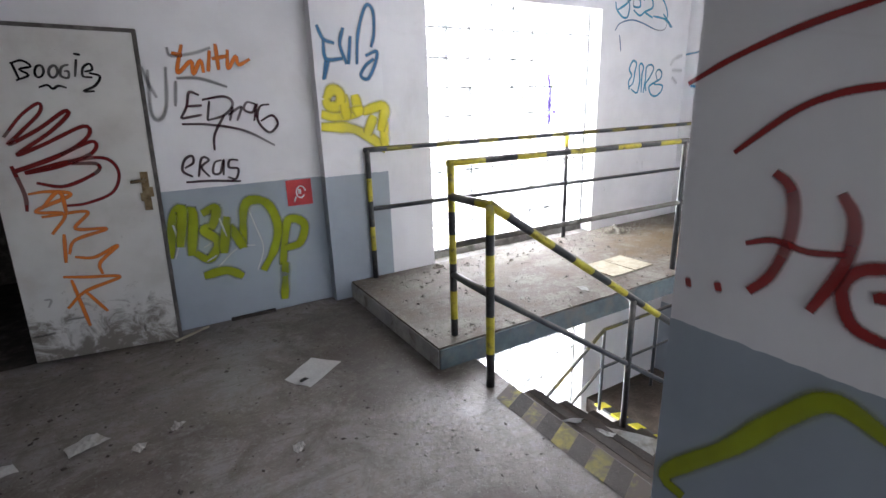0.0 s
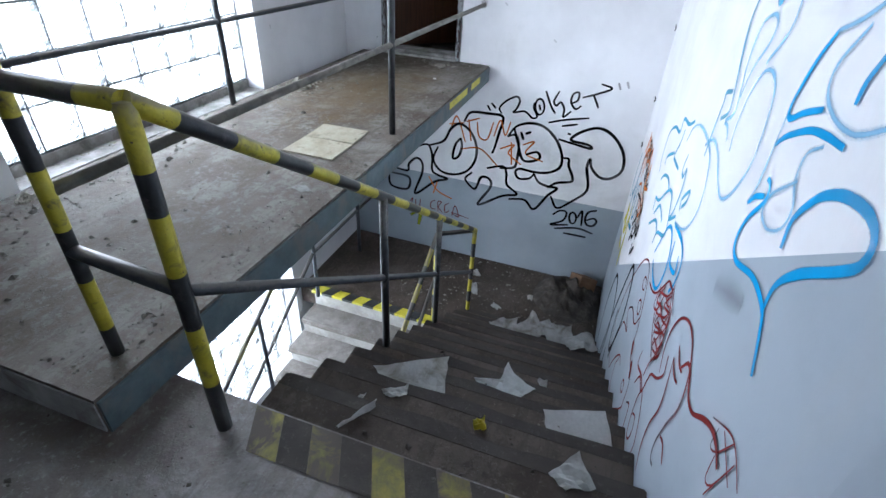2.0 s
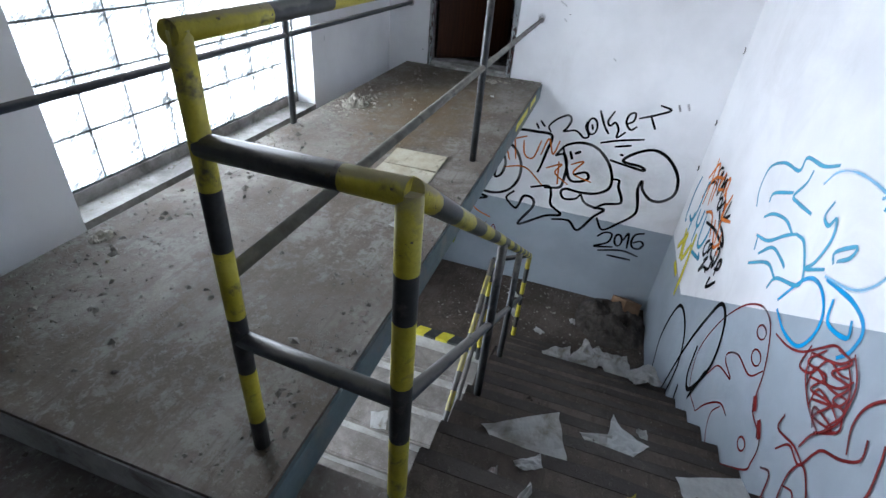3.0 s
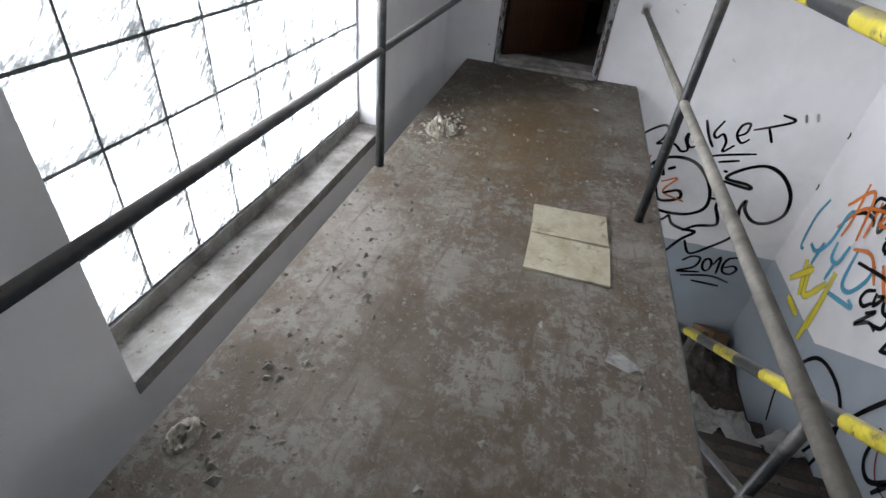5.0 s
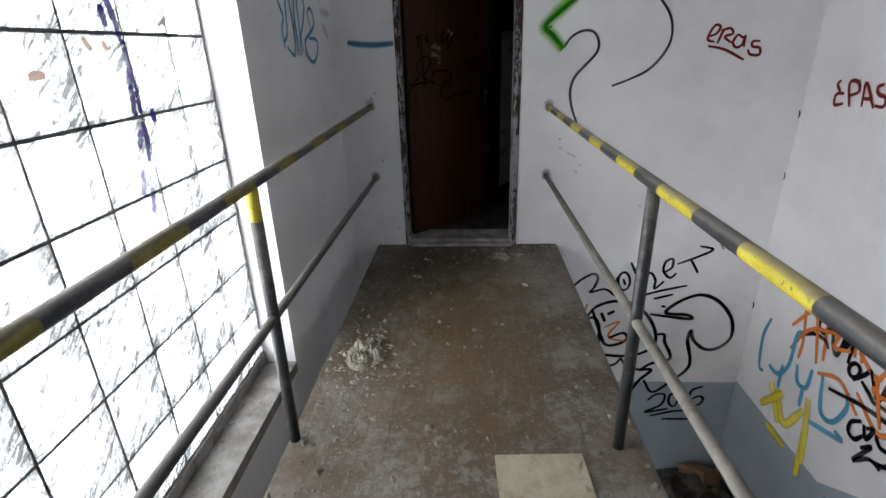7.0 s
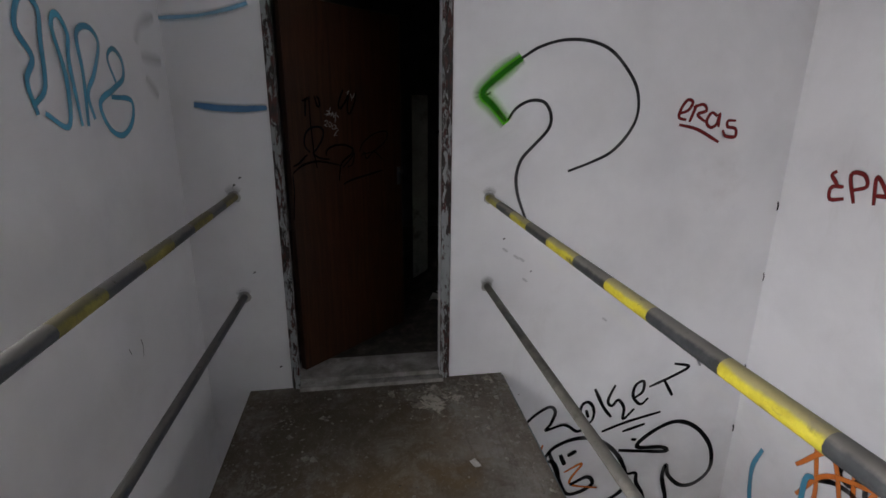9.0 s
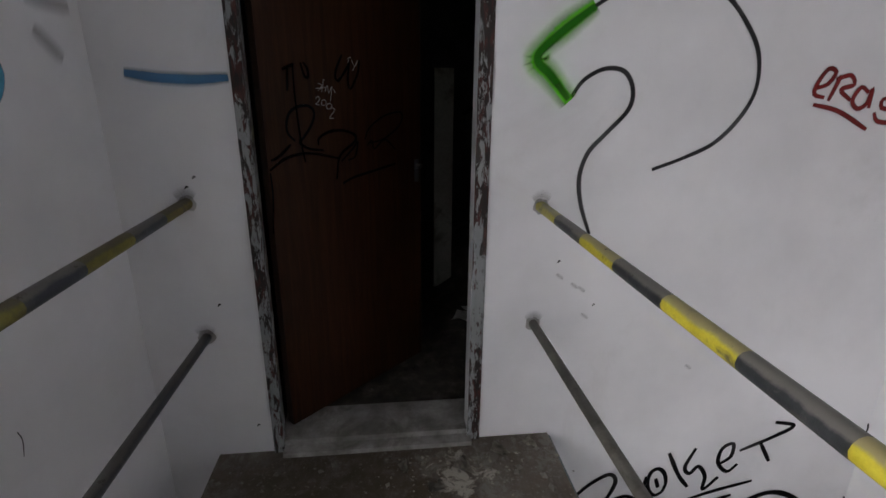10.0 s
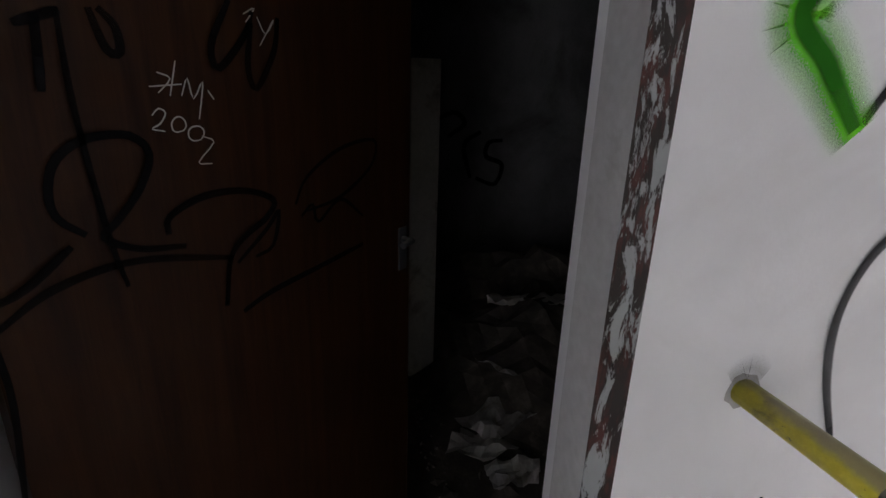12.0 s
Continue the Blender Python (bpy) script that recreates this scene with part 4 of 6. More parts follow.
# on the stairs
TREAD = lambda k: LAND - RISE * k + 0.002
sheet("paper_sheet", "large torn grey-white paper over a dirty step", "paper", pose(0.968, -0.60, TREAD(3) + 0.004, 0, 3, 24), 0.22, 0.33, PAPER, 0.014, 7, 0.5, 31)
sheet("paper_sheet", "torn white paper on a dirty step", "paper", pose(1.234, -1.05, TREAD(4), 0, 0, 70), 0.15, 0.20, CLEAN_PAPER, 0.03, 7, 0.8, 32)
sheet("paper_scrap", "white paper scrap on a step", "paper", pose(1.23, -0.93, TREAD(4), 0, 0, 10), 0.07, 0.14, PAPER, 0.014, 5, 0.6, 33, group="paper scraps")
sheet("paper_sheet", "white printed paper sheet on a step beside the wall", "paper", pose(0.97, -1.395, TREAD(3) + 0.003, 0, 3, 16), 0.21, 0.28, CLEAN_PAPER, 0.006, 5, 0.15, 34)
for k, (x, y, n, w, d, a) in enumerate(((0.72, -0.62, 2, 0.05, 0.10, 30), (0.48, -1.36, 1, 0.10, 0.12, 40), (0.44, -0.60, 1, 0.02, 0.16, 65), (1.5, -1.2, 5, 0.06, 0.05, 10), (0.62, -0.5, 2, 0.07, 0.03, 10))):
    sheet("paper_scrap", "small torn scrap on a dirty step", "paper", pose(x, y, TREAD(n), 0, 0, a), w, d, PAPER, 0.02, 6, 0.6, 40 + k, group="paper scraps")
sheet("yellow_scrap", "small crumpled yellow scrap on a step", "scrap", pose(0.69, -1.00, TREAD(2), 0, 0, 30), 0.05, 0.05, YELLOW, 0.03, 5, 0.3, 46)
for k, (x, y, n, w, d, a) in enumerate(((2.86, -0.75, 10, 0.16, 0.2, 20), (2.93, -1.0, 10, 0.2, 0.25, 60), (2.90, -1.25, 10, 0.2, 0.3, 110), (2.72, -1.42, 9, 0.14, 0.22, 30), (3.15, -1.1, 11, 0.2, 0.22, 40))):
    sheet("plastic_sheet", "crumpled dirty white plastic on the lower steps", "plastic", pose(x, y, TREAD(n), 0, 0, a), w * 1.25, d * 1.2, PAPER, 0.045, 12, 0.4, 50 + k, group="crumpled plastic")
for k in range(1, 12):
    crumbs("step_dirt", "dirt and rubble crumbs on the steps", 150, lambda r, k=k: (0.21 + RUN * (k - 1) + 0.03 + abs(r.gauss(0, 0.09)) % 0.22, -0.27 - 1.30 * r.random() ** 0.7, TREAD(k)), 0.003, 0.022, RUBBLE_AND_SHADE if k % 3 else CRUMB, 60 + k, 0.6)
for k, (x, y, w, d, a) in enumerate(((3.76, -0.22, 0.2, 0.08, 20), (3.55, -0.53, 0.1, 0.07, 60), (3.85, -0.85, 0.09, 0.06, 10), (4.05, -0.15, 0.12, 0.1, 40), (3.45, -1.2, 0.1, 0.08, 0))):
    sheet("paper_scrap", "dirty paper scrap on the half landing", "paper", pose(x, y, HALF + 0.002, 0, 0, a), w, d, PAPER, 0.02, 5, 0.4, 80 + k, group="paper scraps")
mound("debris_heap", "dark rubbish heap in the half landing corner", pose(4.02, -1.25, HALF), 0.42, 0.40, 0.17, RUBBLE_AND_SHADE, 12, 1.0)
bm = bmesh.new()
box(bm, -0.13, 0.13, -0.10, 0.10, 0.0, 0.19)
chamfer(bm, 0.008)
ob = part("cardboard_box", bm, CARDBOARD)
ob.matrix_world = pose(4.16, -1.36, HALF + 0.02, 18, 24, 30)
tagged(ob, "crushed brown cardboard box on the rubbish heap", "box")
crumbs("half_landing_dirt", "plaster chips and dirt on the half landing", 700, lambda r: (r.uniform(3.2, 4.37), r.uniform(-1.58, 0.6), HALF), 0.004, 0.024, CRUMB, 90, 0.5)
sheet("paper_sheet", "white paper lying on the lower flight", "paper", pose(2.30, 0.72, HALF - RISE * 3 + 0.003, 0, 0, 20), 0.2, 0.16, PAPER, 0.01, 5, 0.2, 92)

# in the dark room
bm = bmesh.new()
box(bm, 6.09, 6.115, 0.215, 0.345, 0.0, 1.56)
chamfer(bm, 0.003)
tagged(part("upright_board", bm, PALE), "narrow pale board standing upright in the dark room", "board")
mound("debris_heap", "heap of dark rubbish and paper in the unlit room", pose(6.5, -0.6, 0.0), 1.2, 1.0, 0.35, RUBBLE_AND_SHADE, 15, 0.9)
for k, (x, y, z, w, d, a) in enumerate(((5.9, -0.12, 0.10, 0.3, 0.2, 20), (6.3, -0.25, 0.28, 0.22, 0.15, 60), (5.6, 0.0, 0.03, 0.3, 0.22, 100), (5.75, -0.25, 0.06, 0.2, 0.25, 10), (5.45, 0.15, 0.02, 0.25, 0.18, 45), (5.3, 0.05, 0.01, 0.2, 0.15, 80), (6.2, -0.5, 0.3, 0.2, 0.2, 5))):
    sheet("paper_sheet", "crumpled pale paper among dark rubbish", "paper", pose(x, y, z, 8, 10, a), w, d, PAPER, 0.05, 8, 0.3, 100 + k, group="room papers")
crumbs("room_rubbish", "dark rubbish and chips on the room floor", 600, lambda r: (r.uniform(4.7, 6.6), r.uniform(-0.9, 0.9), 0.0), 0.006, 0.05, RUBBLE_AND_SHADE, 120, 0.5)

# chipped plaster where the rails enter the wall
for y, z in ((0.108, 1.022), (0.105, 0.538), (1.362, 1.052), (1.364, 0.538)):
    bm = bmesh.new()
    ring = [bm.verts.new((X_EAST - 0.002, y + (0.030 + 0.012 * noise.noise(Vector((k, y * 9, z * 7)))) * math.cos(k * 0.45), z + (0.030 + 0.012 * noise.noise(Vector((k, y * 9, z * 7)))) * math.sin(k * 0.45))) for k in range(14)]
    bm.faces.new(ring)
    tagged(part("chipped_plaster", bm, PLASTER), "chipped plaster ring round a rail end", "plaster", "chips at the rail ends")


# ---- spray paint ----
def at_plane(key):
    """Matrix of a painted surface: x along it, z up, y into the wall."""
    s = math.pi / 2
    return {"E": Matrix.Translation((X_EAST, 0, 0)) @ Matrix(((0, 1, 0, 0), (1, 0, 0, 0), (0, 0, 1, 0), (0, 0, 0, 1))),
            "W": Matrix.Translation((X_PIER, 0, 0)) @ Matrix(((0, 1, 0, 0), (1, 0, 0, 0), (0, 0, 1, 0), (0, 0, 0, 1))),
            "R": Matrix.Translation((8.0, 0, 0)) @ Matrix(((0, 1, 0, 0), (1, 0, 0, 0), (0, 0, 1, 0), (0, 0, 0, 1))),
            "S": Matrix.Translation((0, Y_SOUTH, 0)) @ Matrix(((1, 0, 0, 0), (0, -1, 0, 0), (0, 0, 1, 0), (0, 0, 0, 1))),
            "N": Matrix.Translation((0, Y_NORTH, 0)), "C": Matrix.Translation((0, YC, 0)), "P": Matrix.Translation((0, 1.388, 0)), "G": Matrix.Translation((0, 1.744, 0)),
            "D": brown.matrix_world @ pose(0, -0.02, 0), "L": white_door.matrix_world @ pose(0, -0.02, 0)}[key]


bpy.context.view_layer.update()


class Spray:
    """Lines of paint on one surface, gathered into one flat mesh."""
    depth = 0

    def __init__(self, label, plane, material, width):
        self.label, self.m, self.material, self.width = label, at_plane(plane), material, width
        self.tag = tagged(new("graffiti"), label, "graffiti", "wall tags")
        Spray.depth += 1
        self.out = 0.002 + 0.00006 * Spray.depth

    def line(self, *points):
        p = [Vector((x, z)) for x, z in points]
        p = [2 * p[0] - p[1]] + p + [2 * p[-1] - p[-2]]
        path = []
        for a, b, c, d in zip(p, p[1:], p[2:], p[3:]):
            n = max(3, int((c - b).length / 0.012))
            n = min(n, 14)
            for i in range(n):
                t = i / n
                path.append(0.5 * (2 * b + (c - a) * t + (2 * a - 5 * b + 4 * c - d) * t * t + (3 * b - a - 3 * c + d) * t ** 3))
        path.append(p[-2])
        n = len(path)
        self.verts, self.faces, self.uvs = [], [], []
        k = 0
        for i, q in enumerate(path):
            way = path[min(i + 1, n - 1)] - path[max(i - 1, 0)]
            way = way.normalized() if way.length > 1e-6 else Vector((1, 0))
            end = 0.5 + 0.5 * min(1, 2.5 * i / n + 0.5, 2.5 * (n - 1 - i) / n + 0.5)
            w = 0.5 * self.width * end * (1 + 0.16 * noise.noise(Vector((q.x * 11, q.y * 11, Spray.depth))))
            side = Vector((-way.y, way.x)) * w
            y = -self.out - 0.0009 * i / n
            fade = min(1.0, 0.75 + 0.5 * noise.noise(Vector((q.x * 4, q.y * 4, 5 + Spray.depth))) + 0.25)
            for s, u in ((1, 0.0), (-1, 1.0)):
                self.verts.append(self.m @ Vector((q.x + s * side.x, y, q.y + s * side.y)))
                self.uvs.append((u, fade))
        for i in range(n - 1):
            a = k + 2 * i
            self.faces.append((a, a + 1, a + 3, a + 2))
        self.out += 0.0001
        me = bpy.data.meshes.new("stroke")
        me.from_pydata(self.verts, [], self.faces)
        layer = me.uv_layers.new(name="UVMap")
        for loop in me.loops:
            layer.data[loop.index].uv = self.uvs[loop.vertex_index]
        me.materials.append(self.material)
        new("stroke", me).parent = self.tag


INK = spray("black_spray", (0.006, 0.006, 0.007), 0.20)
DARKGREY = spray("dark_grey_spray", (0.030, 0.030, 0.033), 0.35, 0.92)
SOOT = spray("soot_smear", (0.10, 0.11, 0.12), 1.0, 0.35)
GREY = spray("thin_black_spray", (0.10, 0.10, 0.11), 0.7, 0.6)
ORANGE = spray("orange_spray", (0.78, 0.22, 0.04), 0.4, 0.85)
MAROON = spray("dark_red_spray", (0.20, 0.022, 0.022), 0.3, 0.92)
RED_SPRAY = spray("red_spray", (0.30, 0.025, 0.025), 0.45, 0.9)
PLUM = spray("purple_brown_spray", (0.07, 0.022, 0.035), 0.3, 0.88)
LIME = spray("lime_spray", (0.34, 0.40, 0.02), 0.5, 0.85)
YELLOWSPRAY = spray("yellow_spray", (0.86, 0.74, 0.06), 0.6, 0.8)
SKYBLUE = spray("sky_blue_spray", (0.07, 0.36, 0.56), 0.4, 0.8)
PALEBLUE = spray("pale_blue_spray", (0.20, 0.52, 0.80), 0.85, 0.62)
BLUE = spray("bright_blue_spray", (0.02, 0.34, 0.70), 0.35, 0.92)
STEELBLUE = spray("steel_blue_spray", (0.07, 0.22, 0.42), 0.6, 0.75)
GREEN = spray("green_spray", (0.13, 0.58, 0.02), 0.9, 0.95)
DARKGREEN = spray("dark_green_spray", (0.02, 0.17, 0.012), 0.45, 0.9)
CHALK = spray("white_marker", (0.72, 0.74, 0.74), 0.4, 0.8)
PURPLE = spray("purple_drips", (0.06, 0.02, 0.34), 0.35, 0.95, 5.0, 70)

# ---- graffiti ----
g = Spray("black marker word ROKET sprayed above the bubble letters", "E", INK, 0.0231)
g.line((-0.020, -0.388), (-0.057, -0.442))
g.line((-0.059, -0.358), (-0.113, -0.410))
g.line((-0.178, -0.453), (-0.149, -0.398), (-0.211, -0.318), (-0.309, -0.259), (-0.349, -0.298), (-0.325, -0.382), (-0.296, -0.423), (-0.398, -0.395), (-0.447, -0.411), (-0.499, -0.450), (-0.543, -0.426), (-0.496, -0.345), (-0.499, -0.287))
g.line((-0.591, -0.387), (-0.558, -0.404), (-0.524, -0.373), (-0.510, -0.315), (-0.521, -0.263), (-0.554, -0.247), (-0.587, -0.277), (-0.602, -0.334), (-0.591, -0.387))
g.line((-0.547, -0.303), (-0.567, -0.358))
g.line((-0.592, -0.161), (-0.659, -0.292), (-0.717, -0.369))
g.line((-0.722, -0.144), (-0.685, -0.249), (-0.715, -0.289), (-0.752, -0.250), (-0.796, -0.311), (-0.800, -0.390), (-0.866, -0.323))
g.line((-0.861, -0.245), (-0.909, -0.205), (-0.906, -0.134), (-0.856, -0.157), (-0.849, -0.236), (-0.904, -0.294), (-0.951, -0.254))
g.line((-0.947, -0.177), (-1.084, -0.119), (-1.195, -0.056), (-1.095, -0.027))
g.line((-1.046, -0.141), (-1.113, -0.252))
g.line((-0.666, -0.470), (-0.827, -0.415), (-1.050, -0.362))
g.line((-0.806, -0.483), (-0.955, -0.440))
g.line((-0.874, -0.548), (-0.909, -0.554))
g = Spray("grey sprayed quote marks on the stairwell wall", "E", GREY, 0.0289)
g.line((-1.243, 0.003), (-1.273, -0.056))
g.line((-1.315, 0.023), (-1.344, -0.035))
g = Spray("black outlined bubble-letter graffiti on the stairwell wall", "E", INK, 0.0325)
g.line((1.110, -1.365), (1.081, -1.534), (0.871, -1.543), (0.850, -1.387), (1.072, -1.365))
g.line((1.071, -1.284), (0.872, -1.303), (0.851, -1.211), (0.760, -1.123), (0.688, -1.165), (0.685, -1.302), (0.766, -1.582), (0.525, -1.379), (0.372, -1.311), (0.486, -1.284), (0.558, -1.240), (0.564, -1.099), (0.581, -0.998), (0.632, -0.933), (0.763, -0.984))
g.line((0.501, -0.937), (0.550, -1.097), (0.461, -1.221), (0.307, -1.240), (0.155, -1.174), (0.066, -1.038), (0.053, -0.882), (0.104, -0.747), (0.188, -0.660), (0.279, -0.637), (0.366, -0.715), (0.438, -0.858), (0.611, -0.943))
g.line((0.242, -0.791), (0.302, -0.887), (0.319, -1.040), (0.254, -1.007), (0.223, -0.887), (0.242, -0.791))
g.line((0.217, -0.601), (0.150, -0.492), (-0.041, -0.475), (-0.181, -0.476), (-0.201, -0.540), (-0.177, -0.649), (-0.146, -0.820), (-0.123, -0.902))
g.line((-0.083, -1.084), (-0.259, -1.029), (-0.306, -1.102), (-0.329, -1.236), (-0.451, -1.329), (-0.287, -1.388), (-0.020, -1.558), (-0.145, -1.310), (-0.122, -1.209), (-0.029, -1.207), (0.013, -1.330), (0.051, -1.366), (0.155, -1.266), (0.081, -1.166))
g.line((-0.267, -0.684), (-0.350, -0.657), (-0.400, -0.755), (-0.400, -0.949), (-0.372, -1.021), (-0.223, -1.057))
g.line((-0.278, -0.669), (-0.355, -0.558), (-0.496, -0.504), (-0.646, -0.527), (-0.782, -0.643), (-0.861, -0.796), (-0.860, -0.924), (-0.754, -1.004), (-0.604, -1.028), (-0.448, -1.020), (-0.404, -1.068), (-0.450, -1.134), (-0.561, -1.111), (-0.607, -1.048))
g.line((-0.328, -0.580), (-0.383, -0.726), (-0.457, -0.905), (-0.557, -0.912), (-0.639, -0.858), (-0.600, -0.801), (-0.486, -0.848))
g.line((-0.404, -0.610), (-0.440, -0.691))
g.line((-0.454, -0.626), (-0.509, -0.593))
g.line((-0.607, -1.048), (-0.664, -1.130), (-0.768, -1.163), (-0.873, -1.168), (-0.786, -1.276), (-0.665, -1.469), (-0.548, -1.379), (-0.369, -1.405))
g.line((-0.770, -1.177), (-0.862, -1.103), (-1.004, -1.059), (-1.004, -0.993), (-0.948, -0.887), (-0.935, -0.814), (-0.876, -0.813))
g.line((-0.795, -0.622), (-0.926, -0.642), (-1.129, -0.666), (-1.094, -0.630), (-0.920, -0.607), (-1.012, -0.507), (-1.165, -0.446), (-1.314, -0.502), (-1.443, -0.657), (-1.474, -0.834), (-1.387, -0.941), (-1.276, -0.951), (-1.176, -0.863), (-1.146, -0.774), (-1.132, -0.871), (-1.181, -1.056), (-1.167, -1.159), (-1.048, -1.288), (-0.913, -1.396), (-0.823, -1.269))
g = Spray("black year 2016 with underlines on the grey dado", "E", INK, 0.0269)
g.line((-0.885, -1.489), (-0.949, -1.424), (-1.025, -1.427), (-1.006, -1.534), (-0.881, -1.616), (-1.071, -1.576))
g.line((-1.133, -1.535), (-1.109, -1.551), (-1.080, -1.526), (-1.065, -1.474), (-1.073, -1.427), (-1.098, -1.412), (-1.126, -1.436), (-1.141, -1.487), (-1.133, -1.535))
g.line((-1.150, -1.470), (-1.187, -1.375), (-1.211, -1.557))
g.line((-1.335, -1.334), (-1.253, -1.373), (-1.235, -1.464), (-1.266, -1.528), (-1.328, -1.528), (-1.358, -1.470), (-1.321, -1.436), (-1.250, -1.474))
g.line((-0.926, -1.657), (-1.169, -1.596), (-1.348, -1.625))
g.line((-1.035, -1.690), (-1.286, -1.686))
g = Spray("orange scribbled tag over the bubble letters", "E", ORANGE, 0.0198)
g.line((0.366, -0.715), (0.298, -0.559), (0.188, -0.827))
g.line((0.382, -0.654), (0.216, -0.614))
g.line((0.169, -0.569), (0.124, -0.803))
g.line((0.192, -0.598), (0.046, -0.537))
g.line((0.073, -0.585), (0.040, -0.736), (-0.051, -0.753), (-0.105, -0.556))
g.line((-0.122, -0.709), (-0.175, -0.526), (-0.242, -0.675), (-0.285, -0.526))
g.line((-0.204, -0.835), (-0.351, -0.764), (-0.303, -0.869), (-0.453, -0.972))
g.line((0.240, -0.916), (0.015, -0.875), (-0.195, -1.035))
g.line((-0.441, -0.747), (-0.555, -0.696), (-0.484, -0.836), (-0.676, -0.895))
g.line((-0.317, -0.738), (-0.349, -0.992))
g.line((0.598, -1.321), (0.485, -1.483), (0.302, -1.555))
g.line((0.534, -1.531), (0.490, -1.372))
g = Spray("thin dark red letters on the grey dado", "E", MAROON, 0.0123)
g.line((0.839, -1.715), (0.795, -1.650), (0.823, -1.767))
g.line((0.758, -1.657), (0.755, -1.752))
g.line((0.698, -1.644), (0.703, -1.755))
g.line((0.501, -1.615), (0.558, -1.659), (0.555, -1.736), (0.495, -1.739))
g.line((0.465, -1.763), (0.471, -1.632), (0.427, -1.629), (0.460, -1.699), (0.407, -1.765))
g.line((0.334, -1.624), (0.382, -1.665), (0.370, -1.757), (0.321, -1.714))
g.line((0.289, -1.785), (0.254, -1.637), (0.202, -1.779), (0.291, -1.738), (0.074, -1.773))
g = Spray("yellow-green spray mark low on the wall", "E", LIME, 0.0634)
g.line((0.822, -1.896), (0.694, -1.801), (0.712, -2.010))
g = Spray("pale blue line drawing of a figure above the stair", "S", SKYBLUE, 0.0252)
g.line((2.632, -0.072), (2.714, 0.014), (2.709, 0.153), (2.533, 0.251), (2.313, 0.295), (2.296, 0.372), (2.089, 0.410), (1.950, 0.469))
g.line((2.163, 0.359), (2.167, 0.289), (2.232, 0.188), (2.147, 0.190), (1.965, 0.219))
g.line((2.485, 0.030), (2.476, 0.090), (2.249, 0.199))
g.line((2.457, -0.053), (2.353, 0.021), (2.178, 0.076), (2.041, 0.071))
g.line((2.435, -0.160), (2.257, -0.097), (2.097, 0.027), (1.993, 0.095))
g.line((2.365, -0.224), (2.408, -0.147))
g.line((2.295, -0.206), (2.164, -0.086), (2.002, -0.064), (1.937, -0.069))
g.line((2.360, -0.311), (2.132, -0.165), (1.978, -0.157))
g.line((2.001, -0.238), (1.958, -0.146), (1.730, -0.021), (1.878, 0.103), (1.993, 0.095))
g.line((1.831, 0.351), (1.846, 0.271), (1.776, 0.260), (1.748, 0.309), (1.696, 0.238), (1.715, 0.110), (1.758, 0.046), (1.619, 0.134))
g.line((1.588, 0.180), (1.621, 0.219), (1.512, 0.310), (1.509, 0.263), (1.575, 0.202))
g.line((1.490, 0.475), (1.495, 0.590), (1.490, 0.690), (1.503, 0.718), (1.407, 0.748))
g.line((1.500, 1.060), (1.535, 0.967), (1.478, 0.864), (1.380, 0.751), (1.357, 0.689), (1.445, 0.639))
g.line((1.255, 1.079), (1.258, 1.053), (1.221, 1.046), (1.182, 1.078))
g = Spray("wide pale blue sprayed loops above the stair", "S", PALEBLUE, 0.0282)
g.line((2.008, 0.354), (1.937, 0.443), (1.789, 0.502), (1.579, 0.525), (1.401, 0.512), (1.292, 0.436), (1.268, 0.343), (1.317, 0.253), (1.411, 0.184), (1.595, 0.117))
g.line((1.241, 0.628), (1.302, 0.656), (1.363, 0.656), (1.292, 0.699), (1.283, 0.740), (1.352, 0.853), (1.350, 0.967), (1.245, 1.013), (1.174, 1.000), (1.177, 0.946), (1.257, 0.855), (1.279, 0.761))
g.line((1.153, 0.623), (1.187, 0.678), (1.183, 0.787), (1.123, 0.873), (1.037, 0.898), (0.954, 0.874), (0.907, 0.807), (0.883, 0.692), (0.940, 0.579), (1.032, 0.513), (1.145, 0.518), (1.284, 0.560), (1.427, 0.565), (1.547, 0.501))
g.line((1.131, 0.900), (1.031, 0.992), (1.022, 1.060), (1.048, 1.096))
g = Spray("blue sprayed loops at the dado edge", "S", BLUE, 0.0239)
g.line((1.836, -0.194), (1.715, 0.017), (1.594, 0.073), (1.471, 0.032), (1.432, -0.062), (1.481, -0.179), (1.634, -0.229), (1.794, -0.219))
g.line((1.571, 0.117), (1.344, 0.170), (1.212, 0.152), (1.194, 0.059), (1.237, -0.017))
g.line((1.455, 0.101), (1.399, 0.022), (1.255, 0.068), (1.286, 0.128))
g = Spray("large thick blue sprayed lettering on the stair wall", "S", BLUE, 0.0205)
g.line((0.309, 0.456), (0.361, 0.514), (0.415, 0.555), (0.532, 0.554), (0.672, 0.507), (0.739, 0.523), (0.732, 0.597), (0.667, 0.682), (0.678, 0.720), (0.712, 0.723))
g.line((0.781, 0.623), (0.745, 0.658), (0.681, 0.689))
g.line((0.768, 0.787), (0.718, 0.825), (0.604, 0.877), (0.513, 0.896), (0.425, 0.905))
g.line((0.694, 1.052), (0.743, 0.981), (0.774, 0.884), (0.749, 0.857), (0.678, 0.891), (0.584, 0.926))
g.line((0.423, 1.093), (0.442, 1.057), (0.466, 1.007), (0.464, 0.969))
g = Spray("broad blue sprayed curve across the dado edge", "S", BLUE, 0.0260)
g.line((0.409, 0.552), (0.409, 0.619), (0.348, 0.689), (0.240, 0.769), (0.196, 0.809), (0.197, 0.848), (0.237, 0.868), (0.305, 0.863), (0.371, 0.842), (0.430, 0.803), (0.479, 0.733), (0.466, 0.673))
